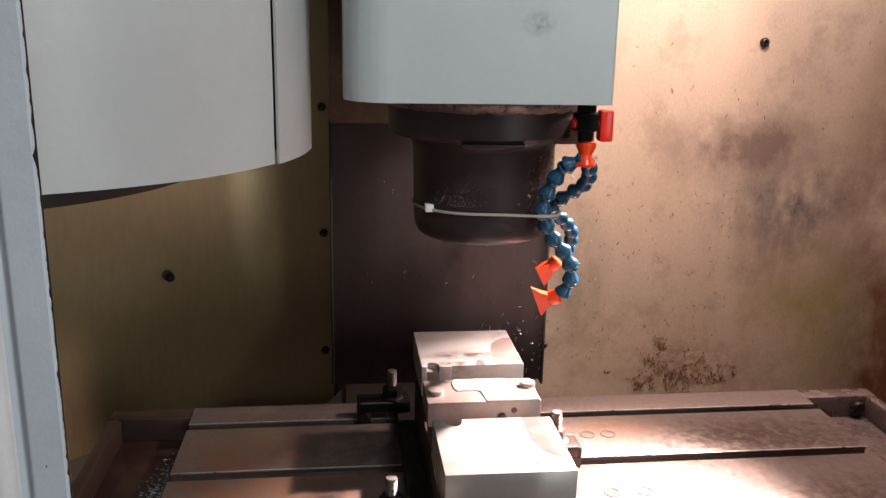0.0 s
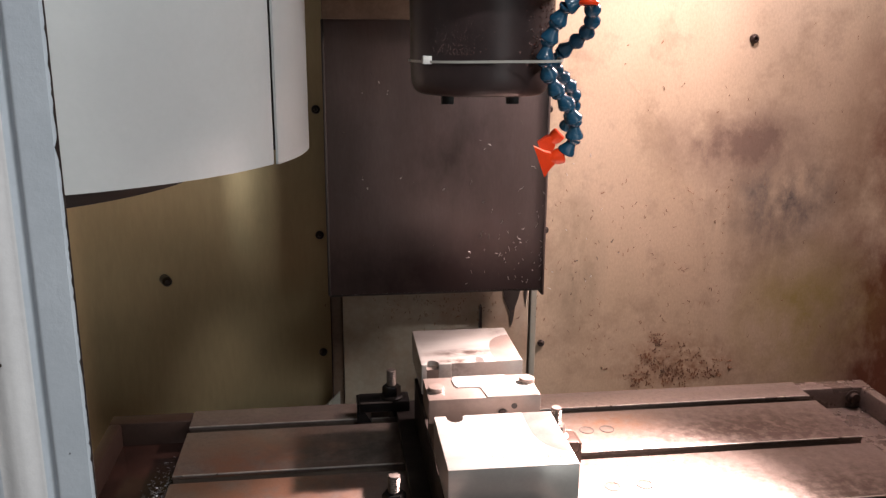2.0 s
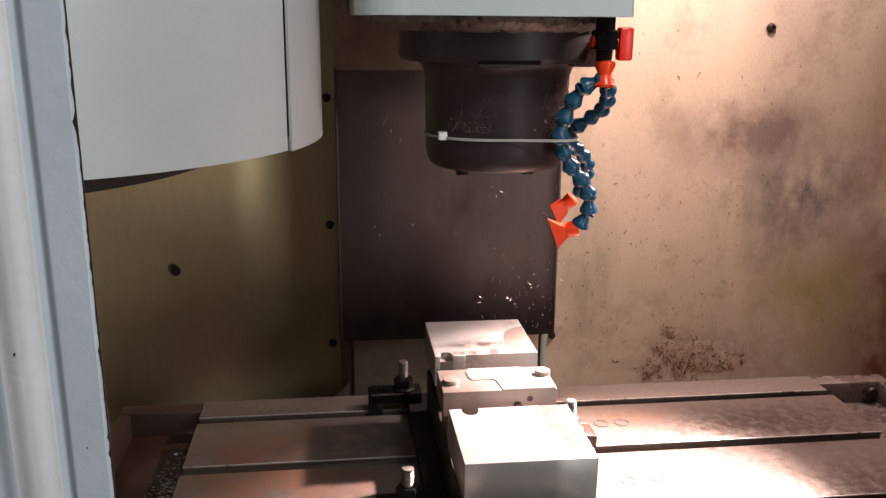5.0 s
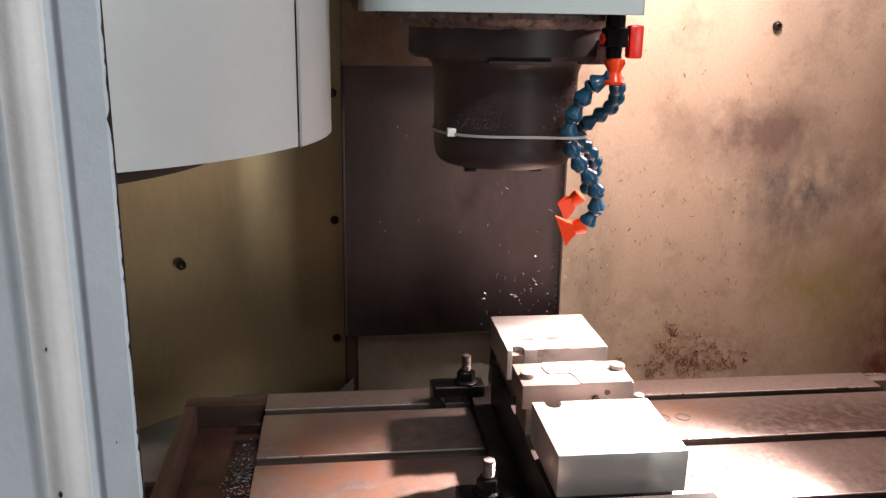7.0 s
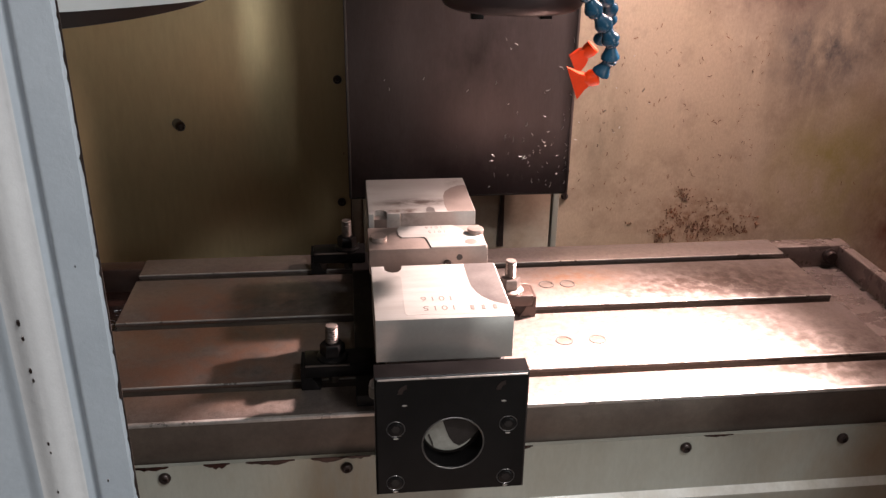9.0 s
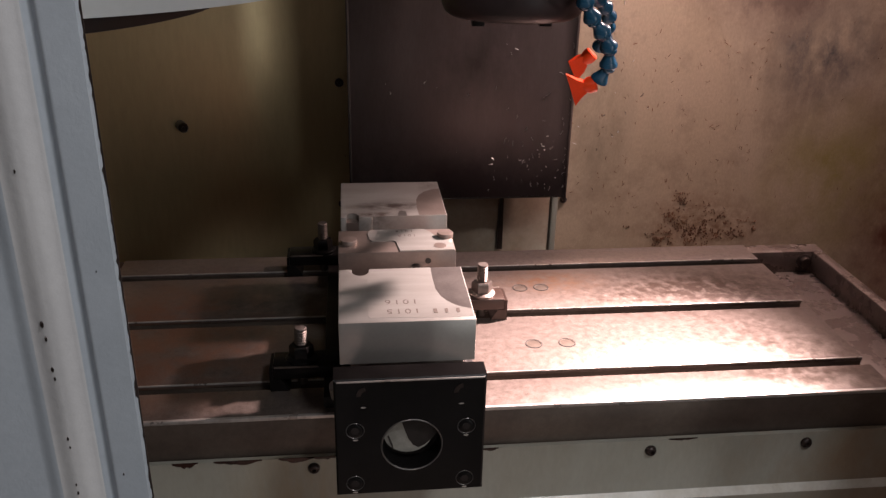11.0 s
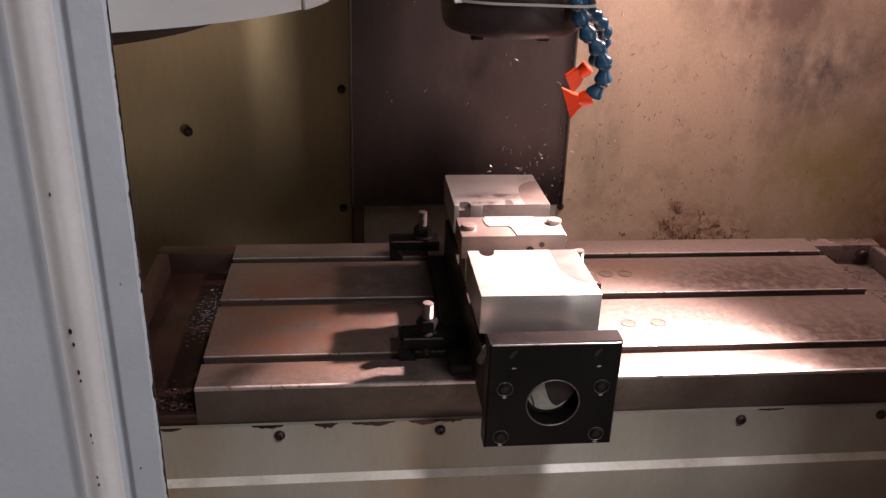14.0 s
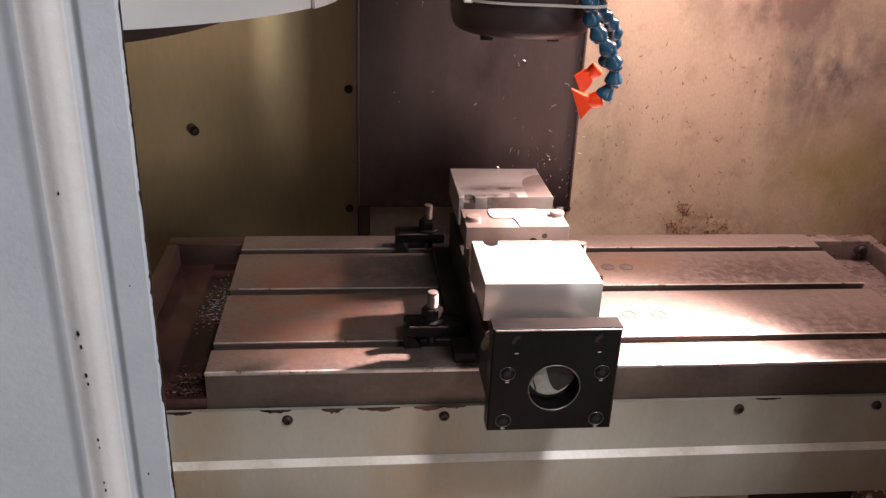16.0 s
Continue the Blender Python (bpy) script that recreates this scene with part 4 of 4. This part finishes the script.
part("scoop", prism(corner(0.246, -0.503, 0.0085, 0, 360, 16)[:-1], 1.0675, 1.0678), M_STEELP, mj, "round scoop in the jaw")
# a near-black disc on the face stands in for the hole
part("side_hole", lathe([(0.0042, 0), (0.0042, 0.0006)], along((0.229, -0.5168, 1.052), (0.229, -0.6, 1.052)), 14), M_DARK, mj, "small dark disc standing in for a hole")
part("clamp_screw", lathe([(0.006, 0), (0.006, 0.006), (0.003, 0.007)], along((0.213, -0.516, 1.043), (0.211, -0.6, 1.035)), 12), M_BOLT, mj, "small dark screw")

# front plate with a round window, socket screws and the spindle end inside
fp = bmesh.new()
PX0, PX1, PZ0, PZ1, PY0, PY1 = 0.107, 0.262, 0.917, 1.060, -0.812, -0.786
HX, HZ, HR = 0.186, 0.978, 0.031
N = 48
outer, inner = [], []
for i in range(N):
    a = 2 * math.pi * (i + 0.5) / N
    c, s = math.cos(a), math.sin(a)
    k = min((PX1 - HX) / c if c > 0 else (PX0 - HX) / c if c < 0 else 9, (PZ1 - HZ) / s if s > 0 else (PZ0 - HZ) / s if s < 0 else 9)
    outer.append((HX + c * k, HZ + s * k))
    inner.append((HX + HR * c, HZ + HR * s))
for cx, cz in ((PX0, PZ0), (PX1, PZ0), (PX0, PZ1), (PX1, PZ1)):
    i = min(range(N), key=lambda q: (outer[q][0] - cx) ** 2 + (outer[q][1] - cz) ** 2)
    outer[i] = (cx, cz)
rings = [[fp.verts.new((x, y, z)) for x, z in loop] for loop, y in ((inner, PY1), (outer, PY1), (outer, PY0 + 0.002), ([(HX + (x - HX) * 0.975, HZ + (z - HZ) * 0.975) for x, z in outer], PY0), ([(HX + (x - HX) * 1.05, HZ + (z - HZ) * 1.05) for x, z in inner], PY0), (inner, PY0 + 0.0015))]
for a, b in zip(rings, rings[1:] + rings[:1]):
    for i in range(N):
        fp.faces.new((a[i], a[(i + 1) % N], b[(i + 1) % N], b[i]))
plate = part("front_plate", fp, M_BLACK, vise, "black oxide plate with a round opening")
TURN = Matrix.Rotation(radians(90), 4, "X")
M_WORN = material("worn_rim_steel", (0.20, 0.185, 0.175), 0.3, metal=0.7)
# counterbored cap screws: a thin worn lip, the sunk head and its hexagon socket
lip = part("screw_pocket", lathe([(0.0086, -0.0002), (0.0092, 0.0006), (0.0098, -0.0002)], TURN, 28, caps=False), M_WORN, plate, "thin worn lip of a screw pocket")
sock = part("socket_screw", lathe([(0.0074, -0.0004), (0.0074, 0.0006), (0.0064, 0.0011), (0.0046, 0.0011)], TURN, 22, caps=False), M_BLACK, plate, "dark socket head screw")
hexa = part("hex_socket", lathe([(0.0046, 0.0011), (0.0042, 0.0002)], TURN, 6), M_BED, plate, "hexagon socket")
# bright spots below the screws stand in for glints
glint = part("screw_glint", lathe([(0.0016, -0.0002), (0.0012, 0.0005), (0.0001, 0.0006)], TURN @ Matrix.Diagonal((1.9, 0.6, 1, 1)), 10), M_EDGE, plate, "small glint drawn as a bright spot")
four = [(0.1275, 0.999), (0.2425, 0.999), (0.1265, 0.932), (0.2425, 0.932)]
for ob in (lip, sock, hexa):
    ob.location = (four[0][0], PY0, four[0][1])
    for x, z in four[1:]:
        twin(ob, Matrix.Translation((x, PY0, z)))
glint.location = (four[0][0], PY0, four[0][1] - 0.0115)
for x, z in four[1:] + [(0.1365, 1.036), (0.2365, 1.036)]:
    twin(glint, Matrix.Translation((x, PY0, z - (0.0115 if z < 1.02 else 0.009))))
# the two upper pockets are deeper: a crescent draws the light on one side
crescent = part("pocket_highlight", prism([(0.0098 * math.cos(radians(a)), 0.0098 * math.sin(radians(a))) for a in range(95, 200, 15)] + [(0.0052 * math.cos(radians(a)), 0.0052 * math.sin(radians(a))) for a in range(185, 94, -15)], 0.0002, 0.0008), M_BOLT, plate, "crescent highlight of a pocket")
for n, (x, z) in enumerate(((0.1395, 1.0415), (0.2385, 1.0415))):
    m = Matrix.Translation((x, PY0, z)) @ TURN
    if n:
        twin(crescent, m)
    else:
        crescent.matrix_basis = m
# pale strip adds the top edge's highlight to its wear
part("worn_edge", box(PX0 + 0.003, PX1 - 0.002, PY0 - 0.0004, PY0 + 0.0018, PZ1 - 0.0034, PZ1 - 0.0016, 0.0004), M_EDGE, plate, "bright worn edge with its highlight painted in")
part("opening_rim", lathe([(0.0308, 0), (0.0316, 0.0006), (0.0324, 0)], Matrix.Translation((HX, PY0 - 0.0001, HZ)) @ Matrix.Rotation(radians(90), 4, "X"), 48, caps=False), M_WORN, plate, "bright worn rim of the opening")
part("inner_housing", box(V0 + 0.01, V1 - 0.01, -0.787, -0.705, 0.93, 1.008, 0.002), M_BED, vise)
M_CAST = material("pale_cast_nut", (0.32, 0.32, 0.285), 0.45, metal=0.3, second=(0.22, 0.215, 0.19), big=40, small=200)
end = part("screw_end", lathe([(0.0005, -0.0012), (0.0240, -0.0010), (0.0262, 0.0004), (0.0266, 0.006), (0.0266, 0.012)], Matrix.Translation((HX - 0.003, -0.7885, HZ + 0.0095)) @ TURN, 40), M_CAST, vise, "pale round screw housing")
# a dark block and a dark sliver stand in for recess and crease
part("dark_block", prism([(-0.013, 0.031), (-0.007, 0.012), (-0.003, 0.0), (0.002, -0.008), (0.008, -0.0115), (0.015, -0.0075), (0.022, -0.001), (0.027, 0.006), (0.030, 0.031)], 0.0, 0.016), M_BED, end, "dark block over the housing's upper right").matrix_basis = Matrix.Translation((HX, -0.785, HZ)) @ TURN
part("crease", prism([(-0.0250, 0.004), (-0.0235, 0.005), (-0.0195, -0.006), (-0.0185, -0.0135), (-0.0205, -0.010)], 0.0, 0.0012), M_DARK, end, "dark sliver standing in for a crease").matrix_basis = Matrix.Translation((HX, -0.8002, HZ)) @ TURN
part("hose_stub", lathe([(0.006, 0), (0.006, 0.05)], along((V0 - 0.004, -0.79, 1.04), (V0 - 0.004, -0.74, 0.99)), 12), M_STUD, vise)


def stamped(text, size, x, y, z, parent, name="stamped_number"):
    cu = bpy.data.curves.new("text", "FONT")
    cu.body, cu.size, cu.extrude, cu.space_character = text, size, 0.0001, 1.35
    tmp = new("text", cu)
    bpy.context.view_layer.update()
    me = bpy.data.meshes.new_from_object(tmp.evaluated_get(bpy.context.evaluated_depsgraph_get()))
    bpy.data.objects.remove(tmp)
    me.materials.clear()
    me.materials.append(M_INK)
    ob = new(name, me)
    ob.parent = parent
    ob.matrix_basis = pose(x, y, z, 0, 0, 180)
    return tagged(ob, "dark stamped number")


stamped("1016", 0.0155, 0.204, -0.654, 1.0662, fj)
stamped("1015", 0.0155, 0.205, -0.677, 1.0662, fj)
for i, w in enumerate((0.005, 0.004, 0.005)):
    part("stamped_bar", box(0.220 + i * 0.013, 0.220 + i * 0.013 + w * 0.8, -0.689, -0.679, 1.0663, 1.0666, 0), M_INK, fj)
stamped("1016", 0.010, 0.214, -0.448, 1.0676, mj)
stamped("1015", 0.010, 0.217, -0.463, 1.0676, mj)
stamped("1015", 0.010, 0.213, -0.344, 1.0671, rj)


# ---- hold-down clamps ----
def clamp(x, y, way, stud_top, label, steel, back=0.045, nose=0.050):
    """A strap on a heel block, pulled down by a stud with a flanged nut. way: side on which the vise lies."""
    c = empty("hold_down_clamp", label, "clamp", "clamps holding the vise")
    dark = steel is M_BLACK
    heel = [(-back, 0.9), (-back + 0.025, 0.9), (-back + 0.014, 0.9176), (-back + 0.0042, 0.9176), (-back + 0.0042, 0.9335), (-back, 0.9335)]
    block = bmesh.new()
    front, rear = [[block.verts.new((x, y, z)) for x, z in heel] for y in (-0.0205, 0.0205)]
    block.faces.new(front), block.faces.new(rear[::-1])
    for i in range(len(heel)):
        j = (i + 1) % len(heel)
        block.faces.new((front[i], front[j], rear[j], rear[i]))
    part("heel_block", block, steel, c)
    part("strap", box(-back + 0.004, nose, -0.0205, 0.0205, 0.9175, 0.936, 0.0022), steel, c)
    part("worn_edge", box(-back + 0.006, nose - 0.030, -0.0209, -0.0188, 0.9342, 0.9363, 0.0004), M_STUD, c, "bare worn strap edge")
    part("washer", lathe([(0.006, 0.936), (0.0205, 0.936), (0.0205, 0.939), (0.0165, 0.942), (0.006, 0.942)], None, 28), M_BLACK if dark else M_STUD, c)
    part("nut", lathe([(0.0145, 0.941), (0.0160, 0.942), (0.0160, 0.955), (0.0138, 0.958), (0.006, 0.958)], None, 6), M_BLACK if dark else M_STUD, c)
    prof = [(0.0065, 0.900), (0.0065, 0.946)]
    z = 0.948
    while z < stud_top - 0.002:
        prof += [(0.0064, z), (0.0064, z + 0.0006), (0.0083, z + 0.0019), (0.0083, z + 0.0023)]
        z += 0.0034
    prof += [(0.0072, stud_top), (0.001, stud_top + 0.0003)]
    part("stud", lathe(prof, None, 20), M_STUD, c, "worn threaded stud")
    for o in c.children:
        if way < 0:
            o.rotation_euler = (0, 0, math.pi)
    return c, (x, y)


CLAMPS = [
    clamp(0.081, -0.214, 1, 0.986, "black oxide strap clamp with a threaded stud", M_BLACK, 0.060, 0.030),
    clamp(0.060, -0.561, 1, 0.983, "black oxide strap clamp with a threaded stud", M_BLACK, 0.041, 0.052),
    clamp(0.324, -0.391, -1, 0.986, "oily brown steel strap clamp with a threaded stud", M_RIM, 0.037, 0.056),
]


# ---- what moves ----
HEAD_Z = [(0, 0.0), (0.5, 0.044), (1.0, 0.087), (1.5, 0.131), (2.0, 0.186), (2.5, 0.230), (2.7, 0.240), (3.0, 0.222), (3.2, 0.205), (4.7, 0.078), (5.0, 0.0755), (16, 0.0755)]
TABLE_XY = [(0, 0, 0), (5.2, 0.001, 0), (5.5, 0.033, 0), (6.0, 0.085, 0), (6.5, 0.134, 0), (6.6, 0.1395, 0), (6.7, 0.132, 0), (7.0, 0.100, 0), (7.5, 0.049, 0), (8.0, -0.004, 0), (8.5, -0.0565, 0),
            (9.0, -0.111, 0), (10.15, -0.230, 0), (10.25, -0.235, 0), (10.35, -0.229, 0), (11.5, -0.101, 0), (12.0, -0.049, 0), (12.5, 0.003, 0), (12.7, 0.022, 0), (13.0, 0.0235, 0), (13.3, 0.0235, 0.002),
            (13.5, 0.0235, 0.018), (14.0, 0.024, 0.071), (14.5, 0.0245, 0.124), (15.0, 0.0245, 0.178), (15.17, 0.0245, 0.193), (15.3, 0.0245, 0.184), (15.5, 0.0245, 0.162), (16.0, 0.0245, 0.111)]


def motions():
    for thing in (head, cover, hose, tie):
        walk(thing, [(t, pose(0, 0, z)) for t, z in HEAD_Z])
    for thing in (table, apron, vise):
        walk(thing, [(t, pose(x, y, 0)) for t, x, y in TABLE_XY])
    walk(skirt, [(t, pose(0, y, 0)) for t, x, y in TABLE_XY])
    for thing, (cx, cy) in CLAMPS:
        walk(thing, [(t, pose(cx + x, cy + y, 0)) for t, x, y in TABLE_XY])


motions()
